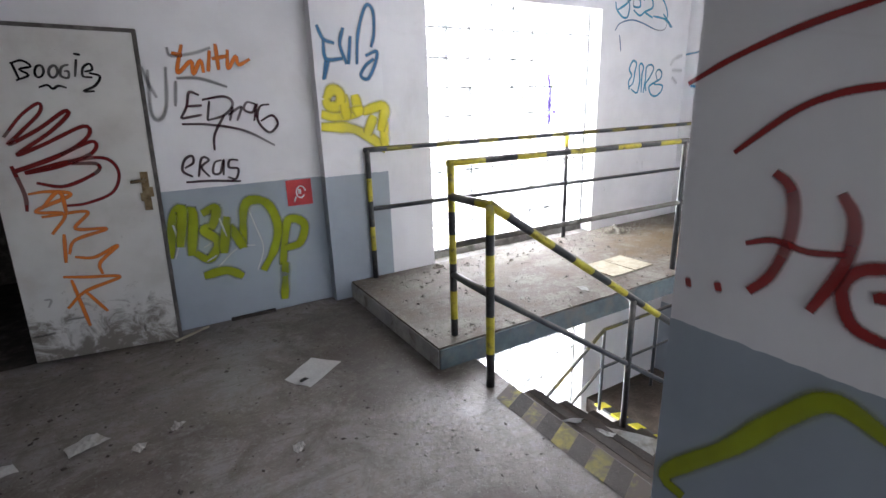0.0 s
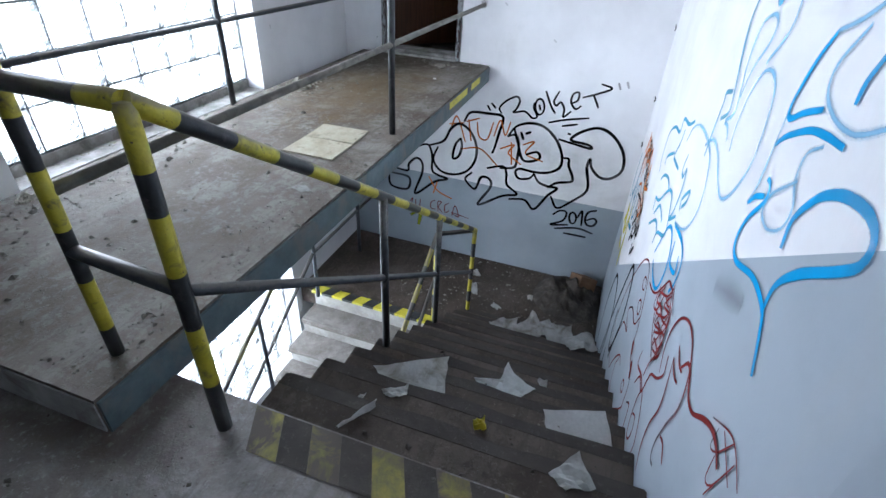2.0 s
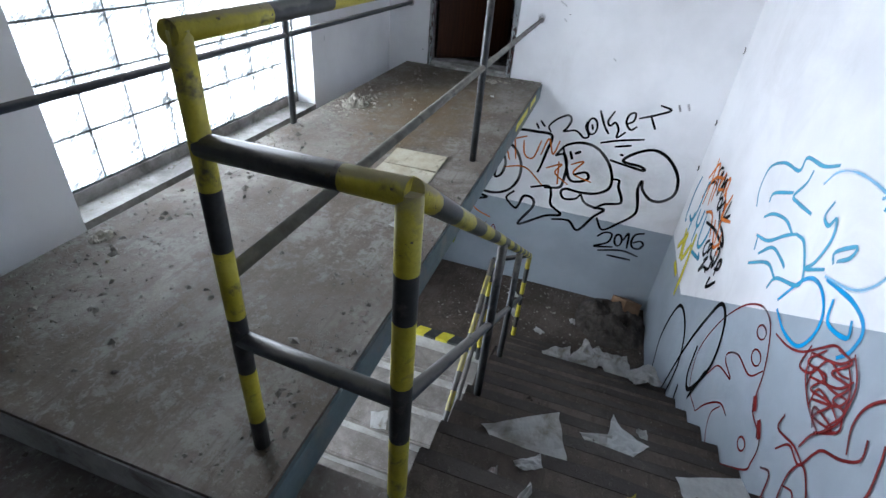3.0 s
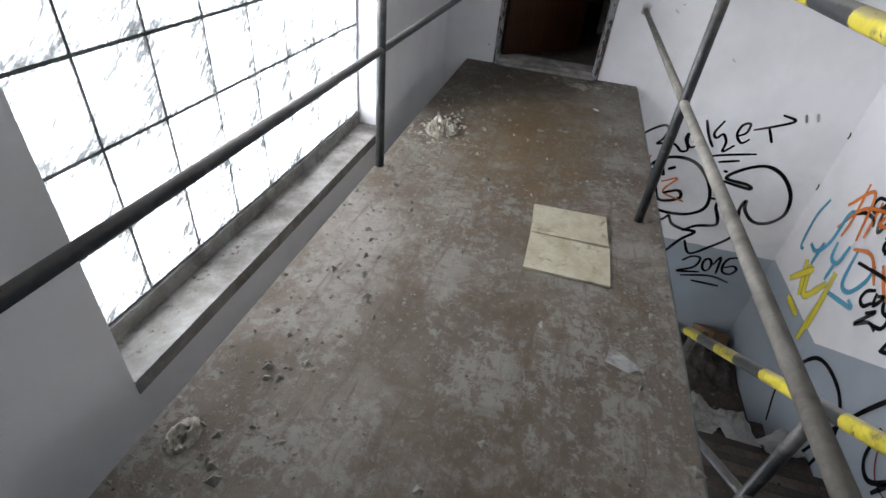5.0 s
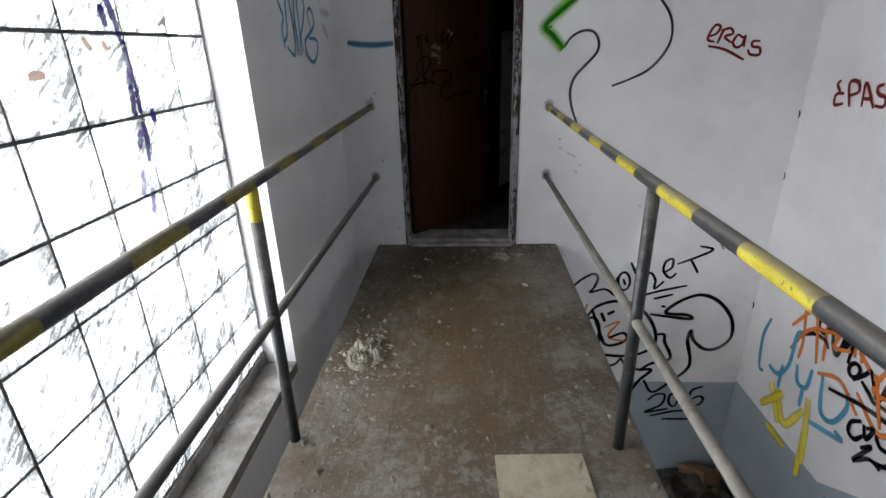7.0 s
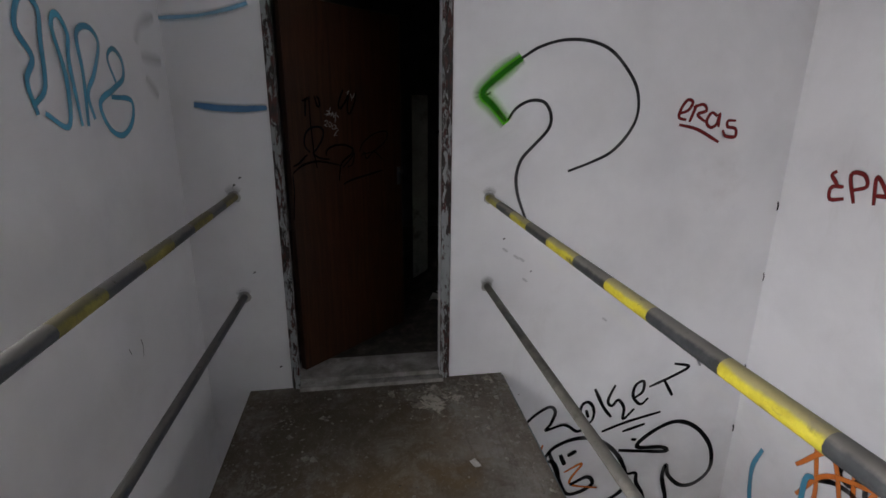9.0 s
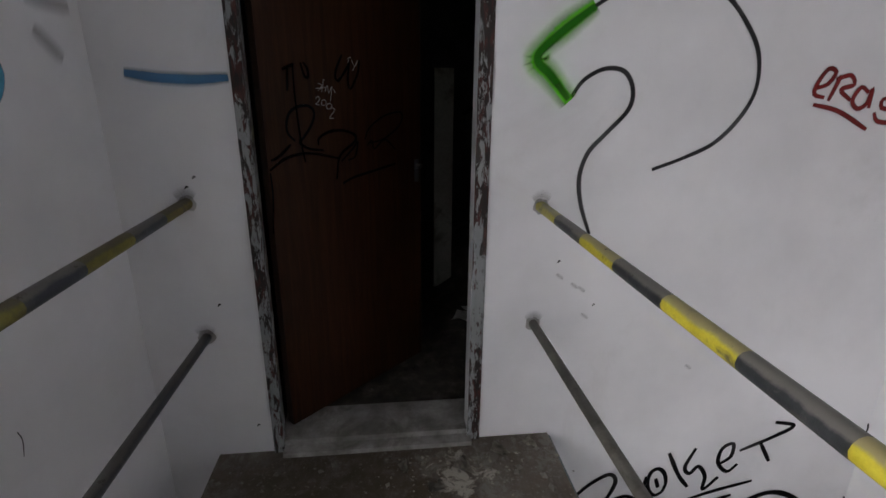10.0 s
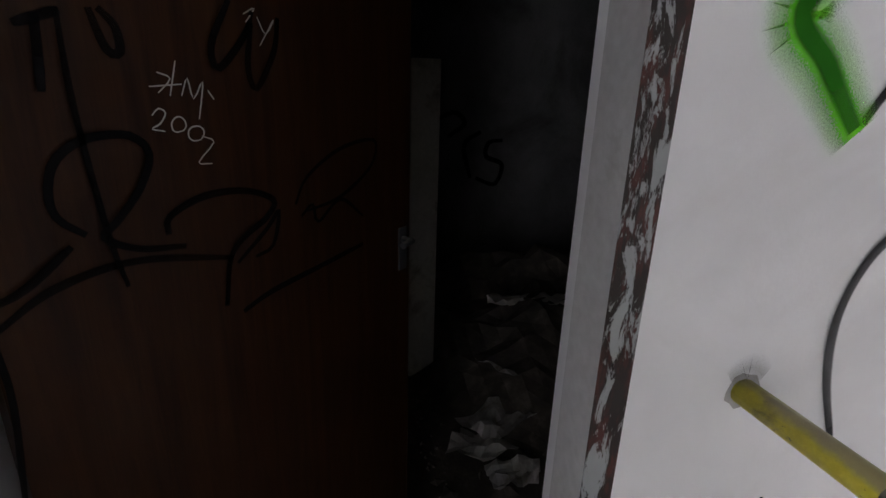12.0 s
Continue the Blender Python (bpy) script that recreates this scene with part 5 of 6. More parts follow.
g = Spray("pale blue sprayed loops on the stair wall", "S", PALEBLUE, 0.0237)
g.line((0.505, 0.879), (0.564, 0.841), (0.558, 0.787), (0.505, 0.746), (0.511, 0.696), (0.583, 0.655), (0.653, 0.663), (0.644, 0.713), (0.542, 0.791))
g.line((0.490, 1.143), (0.535, 1.123), (0.608, 1.084), (0.694, 1.052))
g.line((0.553, 1.085), (0.619, 1.005), (0.602, 0.953), (0.513, 0.928), (0.413, 0.934), (0.324, 0.973), (0.287, 0.992))
g.line((0.775, 0.870), (0.768, 0.787), (0.761, 0.682), (0.781, 0.623))
g = Spray("dark red lattice drawing low on the stair wall", "S", MAROON, 0.0064)
g.line((0.367, 0.255), (0.264, 0.328), (0.203, 0.338), (0.129, 0.318))
g.line((0.317, 0.278), (0.312, 0.222), (0.273, 0.248), (0.227, 0.341))
g.line((0.272, 0.237), (0.258, 0.173), (0.221, 0.200), (0.186, 0.326))
g.line((0.290, 0.304), (0.165, 0.281))
g.line((0.230, 0.149), (0.212, 0.221))
g = Spray("sooty grey smudge on the dado", "S", SOOT, 0.0872)
g.line((0.744, 0.375), (0.614, 0.441), (0.511, 0.485))
g = Spray("thin dark red sprayed creature drawing beside the steps", "S", MAROON, 0.0141)
g.line((2.032, -1.262), (2.277, -1.292), (2.420, -1.096), (2.339, -0.778), (2.151, -0.484), (1.956, -0.323), (1.797, -0.294), (1.685, -0.357), (1.589, -0.466), (1.506, -0.621), (1.329, -0.630), (1.285, -0.739), (1.311, -0.834), (1.599, -1.151), (1.757, -1.164), (1.840, -1.057), (1.788, -0.931))
g.line((2.032, -1.262), (1.946, -1.094), (1.804, -0.924), (1.676, -0.883))
g.line((1.751, -0.380), (1.779, -0.408), (1.822, -0.421), (1.856, -0.412), (1.858, -0.384), (1.829, -0.355), (1.785, -0.344), (1.754, -0.354), (1.751, -0.380))
g.line((1.668, -0.483), (1.693, -0.512), (1.738, -0.526), (1.774, -0.516), (1.781, -0.485), (1.753, -0.456), (1.709, -0.443), (1.674, -0.454), (1.668, -0.483))
g.line((2.133, -1.024), (2.050, -0.866), (1.844, -0.767), (1.987, -0.773), (2.017, -0.731), (1.899, -0.632), (1.696, -0.581), (1.603, -0.459))
g.line((1.385, -0.785), (1.401, -0.811), (1.432, -0.825), (1.460, -0.819), (1.467, -0.794), (1.449, -0.767), (1.418, -0.754), (1.391, -0.761), (1.385, -0.785))
g.line((1.683, -0.284), (1.541, -0.236), (1.431, -0.166), (1.340, -0.059), (1.275, 0.011), (1.185, 0.038))
g.line((1.400, -0.100), (1.394, -0.208), (1.305, -0.164), (1.261, -0.052), (1.167, -0.031), (1.114, -0.001))
g.line((1.280, -0.222), (1.298, -0.128), (1.166, -0.104), (1.063, -0.052))
g.line((1.204, -0.248), (1.213, -0.162), (1.108, -0.131), (1.027, -0.133))
g.line((1.113, -0.269), (1.170, -0.215), (1.030, -0.166))
g.line((1.176, 0.031), (1.081, -0.013), (1.025, -0.102), (1.001, -0.152), (1.091, -0.268))
g.line((1.106, -0.377), (1.086, -0.272), (1.001, -0.152))
g.line((1.284, -0.394), (1.269, -0.468), (1.130, -0.403), (1.029, -0.388))
g.line((1.216, -0.673), (1.142, -0.618), (1.078, -0.749), (0.976, -0.759))
g.line((1.041, -0.543), (0.980, -0.498), (0.938, -0.549), (0.961, -0.619), (1.015, -0.620), (1.057, -0.491), (1.029, -0.388), (0.939, -0.409), (0.846, -0.486), (0.831, -0.570), (0.757, -0.566))
g = Spray("dark red sprayed body outline beside the steps", "S", MAROON, 0.0149)
g.line((1.210, -0.531), (1.154, -0.431), (1.050, -0.413), (1.024, -0.314), (1.000, -0.256), (0.911, -0.185), (0.853, -0.104), (0.883, -0.040))
g.line((0.910, -0.154), (0.970, -0.076), (0.972, 0.018), (0.912, 0.112), (0.806, 0.175), (0.703, 0.175), (0.624, 0.126), (0.587, 0.030), (0.624, -0.099), (0.643, -0.211), (0.621, -0.266), (0.575, -0.250))
g.line((0.822, 0.012), (0.789, -0.042), (0.747, -0.158), (0.776, -0.284), (0.761, -0.392), (0.699, -0.467))
g.line((0.822, 0.012), (0.748, 0.003), (0.687, 0.026))
g.line((0.816, 0.070), (0.744, 0.059), (0.688, 0.073))
g.line((0.626, -0.157), (0.573, -0.132), (0.510, -0.147))
g.line((1.552, -0.587), (1.491, -0.630))
g.line((1.421, -0.601), (1.353, -0.649))
g = Spray("thick dark red sprayed curve on the grey dado", "S", MAROON, 0.0178)
g.line((0.717, 0.070), (0.670, 0.133), (0.618, 0.135), (0.564, 0.110), (0.489, 0.126), (0.407, 0.199), (0.343, 0.241), (0.285, 0.252), (0.233, 0.241))
g = Spray("black sprayed loops low on the stair wall", "S", INK, 0.0361)
g.line((3.220, -2.058), (3.360, -1.749), (3.221, -1.313), (2.889, -1.251), (2.671, -1.430), (2.644, -1.779))
g.line((2.791, -1.997), (2.680, -1.318), (2.536, -0.878), (2.417, -0.672), (2.239, -0.708), (2.141, -0.961), (2.269, -1.315), (2.406, -1.306), (2.473, -1.090))
g.line((2.406, -1.723), (2.476, -1.488))
g.line((2.234, -1.364), (2.166, -1.033))
g = Spray("orange zigzag tag on the stair wall", "S", ORANGE, 0.0345)
g.line((3.841, -0.224), (3.784, -0.483), (3.783, -0.624))
g.line((3.922, -0.440), (3.745, -0.244), (3.619, -0.553))
g.line((3.882, -0.606), (3.741, -0.366), (3.448, -0.241))
g.line((3.622, -0.247), (3.574, -0.498))
g.line((3.487, -0.205), (3.525, -0.355), (3.397, -0.309))
g.line((3.362, -0.325), (3.380, -0.236), (3.328, -0.198), (3.307, -0.327))
g.line((3.343, -0.272), (3.153, -0.369))
g.line((3.131, -0.229), (3.172, -0.424), (2.936, -0.348))
g.line((3.588, -0.599), (3.405, -0.526), (3.219, -0.631))
g.line((3.271, -0.504), (3.070, -0.622), (2.951, -0.529))
g.line((3.193, -0.321), (3.061, -0.592))
g.line((3.014, -0.468), (2.916, -0.614))
g = Spray("soft blue looping tag on the stair wall", "S", SKYBLUE, 0.0432)
g.line((4.145, -0.517), (4.189, -0.698), (4.149, -0.939), (4.088, -0.949))
g.line((4.045, -0.863), (3.933, -0.860), (3.849, -0.721), (3.848, -0.479), (3.806, -0.428))
g.line((3.774, -0.666), (3.728, -0.778), (3.642, -0.759), (3.631, -0.608))
g.line((3.539, -0.585), (3.475, -0.811), (3.367, -0.809), (3.301, -0.660), (3.323, -0.547))
g.line((3.561, -0.960), (3.358, -0.895), (3.260, -0.857), (3.328, -0.842))
g.line((3.894, -0.959), (3.902, -0.759))
g.line((3.654, -0.928), (3.665, -0.778))
g = Spray("black slanting tags over the orange and blue ones", "S", INK, 0.0322)
g.line((3.802, -0.440), (3.707, -0.378), (3.602, -0.363), (3.560, -0.400))
g.line((3.606, -0.221), (3.676, -0.246), (3.684, -0.308), (3.623, -0.325), (3.573, -0.239), (3.541, -0.344), (3.485, -0.392), (3.461, -0.209))
g.line((3.452, -0.244), (3.448, -0.323), (3.401, -0.230), (3.392, -0.389))
g.line((3.302, -0.413), (3.326, -0.438), (3.355, -0.438), (3.372, -0.413), (3.366, -0.377), (3.341, -0.352), (3.312, -0.353), (3.296, -0.378), (3.302, -0.413))
g.line((3.327, -0.457), (3.258, -0.371), (3.228, -0.328), (3.184, -0.394))
g.line((3.269, -0.420), (3.204, -0.450), (3.132, -0.471), (3.097, -0.266))
g.line((3.159, -0.454), (2.995, -0.325))
g.line((3.132, -0.471), (2.994, -0.470), (2.882, -0.512), (3.166, -0.542), (3.467, -0.628))
g.line((3.180, -0.638), (3.240, -0.694), (3.240, -0.761), (3.184, -0.773), (3.141, -0.711))
g.line((3.160, -0.642), (3.119, -0.711), (3.091, -0.621), (3.138, -0.652))
g.line((3.014, -0.609), (3.064, -0.636), (3.024, -0.682), (2.958, -0.678), (2.953, -0.756), (3.058, -0.803))
g.line((2.960, -0.597), (2.900, -0.699), (2.872, -0.589), (2.907, -0.546), (2.955, -0.584))
g.line((2.790, -0.701), (2.812, -0.605), (2.772, -0.563), (2.755, -0.622), (2.837, -0.672))
g.line((3.131, -0.789), (3.069, -0.726), (3.147, -0.896), (3.058, -0.803), (2.975, -0.801))
g.line((2.845, -0.849), (2.841, -0.751), (2.828, -0.828), (2.698, -0.694))
g = Spray("yellow spray patch over the dado corner", "S", YELLOWSPRAY, 0.0816)
g.line((3.966, -0.964), (3.797, -1.201))
g.line((4.026, -1.206), (3.823, -0.956))
g.line((3.894, -0.959), (3.744, -1.153), (3.605, -0.925))
g.line((3.907, -1.302), (3.681, -1.311))
g.line((3.590, -0.813), (3.493, -1.281))
g.line((3.546, -1.073), (3.507, -1.406))
g = Spray("dark red letters high on the stair wall", "S", MAROON, 0.0256)
g.line((4.077, 1.182), (4.101, 1.158), (4.065, 1.117), (4.094, 1.091), (4.083, 1.039), (4.010, 1.053))
g.line((4.070, 1.107), (4.024, 1.111))
g.line((3.957, 1.040), (4.001, 1.171), (3.937, 1.182), (3.912, 1.130), (3.973, 1.102))
g.line((3.861, 1.050), (3.871, 1.180), (3.769, 1.052))
g.line((3.862, 1.094), (3.797, 1.100))
g.line((3.742, 1.182), (3.781, 1.162), (3.759, 1.128), (3.706, 1.115), (3.703, 1.068), (3.767, 1.066))
g = Spray("thin black curving line high on the stair wall", "S", INK, 0.0121)
g.line((3.793, 1.603), (3.799, 1.442), (3.745, 1.246), (3.680, 1.105), (3.592, 1.029), (3.432, 1.016))
g.line((3.634, 1.067), (3.561, 0.997))
g = Spray("dark red underlined word ERAS on the white wall", "E", MAROON, 0.0214)
g.line((-0.899, 1.450), (-0.946, 1.467), (-0.966, 1.508), (-0.934, 1.518), (-0.905, 1.476), (-0.898, 1.430), (-0.942, 1.418))
g.line((-0.961, 1.406), (-0.990, 1.496))
g.line((-0.973, 1.482), (-1.029, 1.497), (-1.051, 1.465), (-1.002, 1.446), (-1.051, 1.409))
g.line((-1.120, 1.437), (-1.084, 1.456), (-1.060, 1.409), (-1.089, 1.379), (-1.123, 1.399), (-1.131, 1.451), (-1.135, 1.381))
g.line((-1.234, 1.415), (-1.187, 1.414), (-1.190, 1.383), (-1.237, 1.374), (-1.242, 1.332), (-1.184, 1.335), (-1.163, 1.366))
g.line((-0.904, 1.393), (-1.014, 1.369), (-1.149, 1.303))
g = Spray("green misted arrowhead beside the doorway", "E", GREEN, 0.1039)
g.line((-0.028, 1.709), (0.087, 1.620), (0.164, 1.541), (0.111, 1.482), (0.035, 1.398))
g = Spray("dark grey curving arrow line beside the doorway", "E", DARKGREY, 0.0206)
g.line((-0.029, 1.703), (-0.121, 1.757), (-0.242, 1.790), (-0.370, 1.788), (-0.481, 1.751), (-0.576, 1.667), (-0.645, 1.566), (-0.662, 1.447), (-0.621, 1.346), (-0.538, 1.255), (-0.432, 1.202), (-0.307, 1.156))
g.line((0.033, 1.405), (-0.013, 1.470), (-0.085, 1.507), (-0.156, 1.499), (-0.194, 1.441), (-0.186, 1.370), (-0.108, 1.283), (-0.053, 1.220), (-0.029, 1.133), (-0.044, 1.030), (-0.090, 0.910))
g = Spray("dark green core of the sprayed arrowhead", "E", DARKGREEN, 0.0346)
g.line((-0.029, 1.703), (0.086, 1.616), (0.159, 1.539), (0.106, 1.482), (0.038, 1.405))
g = Spray("single blue sprayed dash beside the doorway", "E", STEELBLUE, 0.0523)
g.line((1.487, 1.475), (1.397, 1.462), (1.282, 1.457), (1.173, 1.464))
g = Spray("cyan-blue outlined tag ERAS on the white window wall", "N", SKYBLUE, 0.0260)
g.line((3.427, 1.448), (3.410, 1.531), (3.451, 1.592), (3.407, 1.661), (3.455, 1.744), (3.515, 1.721), (3.501, 1.636), (3.481, 1.520), (3.425, 1.476))
g.line((3.459, 1.451), (3.559, 1.414), (3.591, 1.543), (3.566, 1.682), (3.601, 1.720), (3.639, 1.672), (3.621, 1.594), (3.629, 1.411))
g.line((3.665, 1.409), (3.687, 1.563), (3.689, 1.679), (3.765, 1.708), (3.813, 1.666), (3.755, 1.571), (3.694, 1.506), (3.709, 1.429))
g.line((3.893, 1.548), (3.859, 1.623), (3.909, 1.659), (3.962, 1.626), (3.952, 1.565), (3.866, 1.525), (3.760, 1.478), (3.795, 1.398), (3.881, 1.370), (3.972, 1.415), (3.988, 1.488), (3.841, 1.499))
g = Spray("cyan-blue looping tag with arc high on the window wall", "N", SKYBLUE, 0.0260)
g.line((3.128, 2.306), (3.150, 2.237), (3.247, 2.168), (3.321, 2.179), (3.341, 2.285), (3.299, 2.343))
g.line((3.159, 2.230), (3.275, 2.288), (3.373, 2.359))
g.line((3.398, 2.339), (3.407, 2.281), (3.506, 2.284), (3.492, 2.351), (3.408, 2.353))
g.line((3.406, 2.247), (3.510, 2.198), (3.593, 2.241), (3.710, 2.290), (3.688, 2.374), (3.611, 2.389), (3.555, 2.346))
g.line((3.578, 2.238), (3.724, 2.186))
g.line((3.761, 2.443), (3.892, 2.363), (3.968, 2.250), (3.959, 2.155))
g.line((3.733, 2.205), (3.946, 2.181), (4.049, 2.105))
g.line((3.899, 2.237), (4.070, 2.108))
g = Spray("grey-blue arc and stroke below the window wall tag", "N", STEELBLUE, 0.0200)
g.line((3.145, 2.035), (3.209, 2.106), (3.383, 2.148), (3.559, 2.128), (3.796, 2.071), (3.939, 2.080), (3.980, 2.150))
g.line((3.216, 1.996), (3.249, 1.836))
g = Spray("misted grey-blue rays beside the room corner", "N", SOOT, 0.0700)
g.line((4.105, 1.703), (4.169, 1.772), (4.313, 1.821))
g.line((4.141, 1.653), (4.332, 1.650))
g.line((4.154, 1.578), (4.253, 1.506))
g = Spray("misted pale blue stroke on the end wall", "E", PALEBLUE, 0.0450)
g.line((1.600, 1.827), (1.431, 1.843), (1.305, 1.871), (1.217, 1.900))
g = Spray("blue letters EWS on the pilaster", "P", STEELBLUE, 0.0409)
g.line((-0.097, 1.910), (-0.057, 1.821), (0.022, 1.793))
g.line((-0.058, 1.814), (-0.049, 1.691), (0.076, 1.692))
g.line((-0.049, 1.691), (-0.075, 1.557), (-0.032, 1.672))
g.line((0.095, 1.900), (0.063, 1.787), (0.102, 1.654))
g.line((0.145, 1.846), (0.116, 1.654))
g.line((0.181, 1.655), (0.207, 1.867), (0.278, 2.050), (0.333, 2.024), (0.331, 1.871), (0.301, 1.774))
g.line((0.252, 1.714), (0.344, 1.747), (0.324, 1.656), (0.262, 1.555), (0.205, 1.576), (0.246, 1.644), (0.318, 1.695))
g = Spray("yellow smeared lettering on the pilaster", "P", YELLOWSPRAY, 0.1131)
g.line((-0.078, 1.410), (-0.029, 1.479), (0.032, 1.451), (0.016, 1.368), (-0.061, 1.370), (-0.081, 1.417))
g.line((-0.121, 1.312), (0.018, 1.291), (0.200, 1.333))
g.line((0.058, 1.446), (0.069, 1.276))
g.line((0.145, 1.444), (0.169, 1.293))
g.line((-0.130, 1.224), (0.099, 1.201), (0.253, 1.120), (0.375, 1.025))
g.line((0.199, 1.321), (0.377, 1.348), (0.336, 1.171))
g.line((0.289, 1.288), (0.222, 1.152))
g.line((0.365, 1.307), (0.367, 1.048))
g = Spray("orange brushed word on the corridor wall", "C", ORANGE, 0.0306)
g.line((-1.015, 1.716), (-0.955, 1.701))
g.line((-0.950, 1.767), (-0.997, 1.600), (-0.911, 1.668), (-0.906, 1.592), (-0.854, 1.674), (-0.845, 1.599))
g.line((-0.791, 1.736), (-0.817, 1.606))
g.line((-0.751, 1.777), (-0.752, 1.616))
g.line((-0.786, 1.685), (-0.687, 1.704))
g.line((-0.681, 1.744), (-0.691, 1.627), (-0.635, 1.704), (-0.624, 1.651), (-0.547, 1.687))
g = Spray("grey-black misted letters on the corridor wall", "C", GREY, 0.0304)
g.line((-1.192, 1.633), (-1.170, 1.534), (-1.139, 1.449))
g.line((-1.162, 1.616), (-1.184, 1.366), (-1.147, 1.312), (-1.095, 1.396), (-1.060, 1.633))
g.line((-1.009, 1.566), (-0.878, 1.564), (-0.715, 1.510))
g.line((-1.017, 1.549), (-1.043, 1.394))
g.line((-1.035, 1.749), (-1.018, 1.700), (-0.887, 1.717), (-0.782, 1.753))
g = Spray("dark purple underlined tag EDA96 on the corridor wall", "C", PLUM, 0.0197)
g.line((-0.894, 1.460), (-0.951, 1.479), (-0.978, 1.393), (-1.024, 1.317))
g.line((-0.972, 1.392), (-0.887, 1.396))
g.line((-1.017, 1.316), (-0.897, 1.336))
g.line((-0.839, 1.423), (-0.868, 1.299))
g.line((-0.882, 1.431), (-0.742, 1.449), (-0.695, 1.401), (-0.759, 1.330), (-0.868, 1.299))
g.line((-0.698, 1.382), (-0.729, 1.291))
g.line((-0.734, 1.329), (-0.644, 1.380), (-0.682, 1.289))
g.line((-0.550, 1.396), (-0.603, 1.409), (-0.628, 1.361), (-0.575, 1.341), (-0.542, 1.396), (-0.571, 1.284))
g.line((-0.456, 1.392), (-0.522, 1.377), (-0.545, 1.283), (-0.479, 1.202), (-0.414, 1.256), (-0.446, 1.316), (-0.527, 1.281))
g.line((-1.023, 1.281), (-0.872, 1.273), (-0.647, 1.223), (-0.452, 1.110))
g.line((-0.759, 1.330), (-0.837, 1.205), (-0.853, 1.101))
g = Spray("dark purple underlined word ERAS on the corridor wall", "C", PLUM, 0.0198)
g.line((-1.052, 0.998), (-0.996, 1.030), (-0.996, 1.075), (-1.043, 1.054), (-1.066, 0.981), (-1.011, 0.938))
g.line((-0.977, 0.934), (-0.941, 1.056), (-0.898, 1.041), (-0.949, 0.996), (-0.908, 0.927))
g.line((-0.820, 1.034), (-0.865, 1.019), (-0.883, 0.951), (-0.840, 0.947), (-0.806, 1.033), (-0.821, 0.930))
g.line((-0.712, 1.025), (-0.767, 1.029), (-0.778, 0.980), (-0.720, 0.966), (-0.744, 0.898), (-0.794, 0.915))
g.line((-1.058, 0.905), (-0.912, 0.900), (-0.714, 0.878))
g = Spray("yellow-green sprayed lettering on the grey dado", "C", LIME, 0.0949)
g.line((-1.237, 0.401), (-1.175, 0.669), (-1.115, 0.720), (-1.163, 0.469))
g.line((-1.081, 0.714), (-1.051, 0.691), (-1.104, 0.397))
g.line((-0.998, 0.683), (-0.905, 0.710), (-0.940, 0.594), (-1.000, 0.562), (-0.923, 0.468), (-0.995, 0.355), (-1.077, 0.413))
g.line((-0.842, 0.640), (-0.898, 0.379))
g.line((-0.832, 0.577), (-0.762, 0.397))
g.line((-0.762, 0.397), (-0.721, 0.685), (-0.637, 0.736), (-0.546, 0.682), (-0.504, 0.526), (-0.545, 0.357), (-0.647, 0.199))
g.line((-0.500, 0.214), (-0.442, 0.516), (-0.374, 0.559), (-0.304, 0.496), (-0.353, 0.368), (-0.463, 0.343))
g.line((-1.049, 0.238), (-0.898, 0.250), (-0.791, 0.184))
g.line((-0.480, 0.233), (-0.520, -0.061))
g = Spray("white highlights over the yellow-green lettering", "C", CHALK, 0.0158)
g.line((-0.693, 0.673), (-0.662, 0.551), (-0.626, 0.372), (-0.687, 0.207))
g.line((-1.191, 0.672), (-1.167, 0.510), (-1.203, 0.395))
g.line((-1.018, 0.443), (-0.941, 0.470), (-0.935, 0.386), (-1.016, 0.338))
g.line((-0.896, 0.648), (-0.862, 0.499))
g.line((-0.971, 0.265), (-0.800, 0.403), (-0.681, 0.404))
g = Spray("black word BOOGIE sprayed on the white door", "L", INK, 0.0147)
g.line((-0.582, 1.758), (-0.563, 1.671))
g.line((-0.589, 1.749), (-0.536, 1.767), (-0.500, 1.738), (-0.553, 1.721), (-0.517, 1.692), (-0.577, 1.663))
g.line((-0.462, 1.686), (-0.478, 1.681), (-0.488, 1.696), (-0.485, 1.720), (-0.473, 1.740), (-0.456, 1.744), (-0.447, 1.730), (-0.449, 1.706), (-0.462, 1.686))
g.line((-0.398, 1.686), (-0.414, 1.682), (-0.425, 1.696), (-0.423, 1.720), (-0.410, 1.740), (-0.393, 1.745), (-0.384, 1.731), (-0.386, 1.707), (-0.398, 1.686))
g.line((-0.327, 1.753), (-0.361, 1.740), (-0.374, 1.694), (-0.341, 1.682), (-0.334, 1.717), (-0.354, 1.717))
g.line((-0.288, 1.783), (-0.308, 1.688))
g.line((-0.296, 1.812), (-0.265, 1.807))
g.line((-0.260, 1.718), (-0.221, 1.730), (-0.227, 1.761), (-0.261, 1.742), (-0.270, 1.694), (-0.226, 1.688))
g.line((-0.240, 1.712), (-0.189, 1.695), (-0.220, 1.643), (-0.279, 1.612), (-0.226, 1.612))
g.line((-0.484, 1.628), (-0.443, 1.642), (-0.421, 1.622), (-0.392, 1.639), (-0.356, 1.628))
g = Spray("dark red looping scribble on the white door", "L", MAROON, 0.0255)
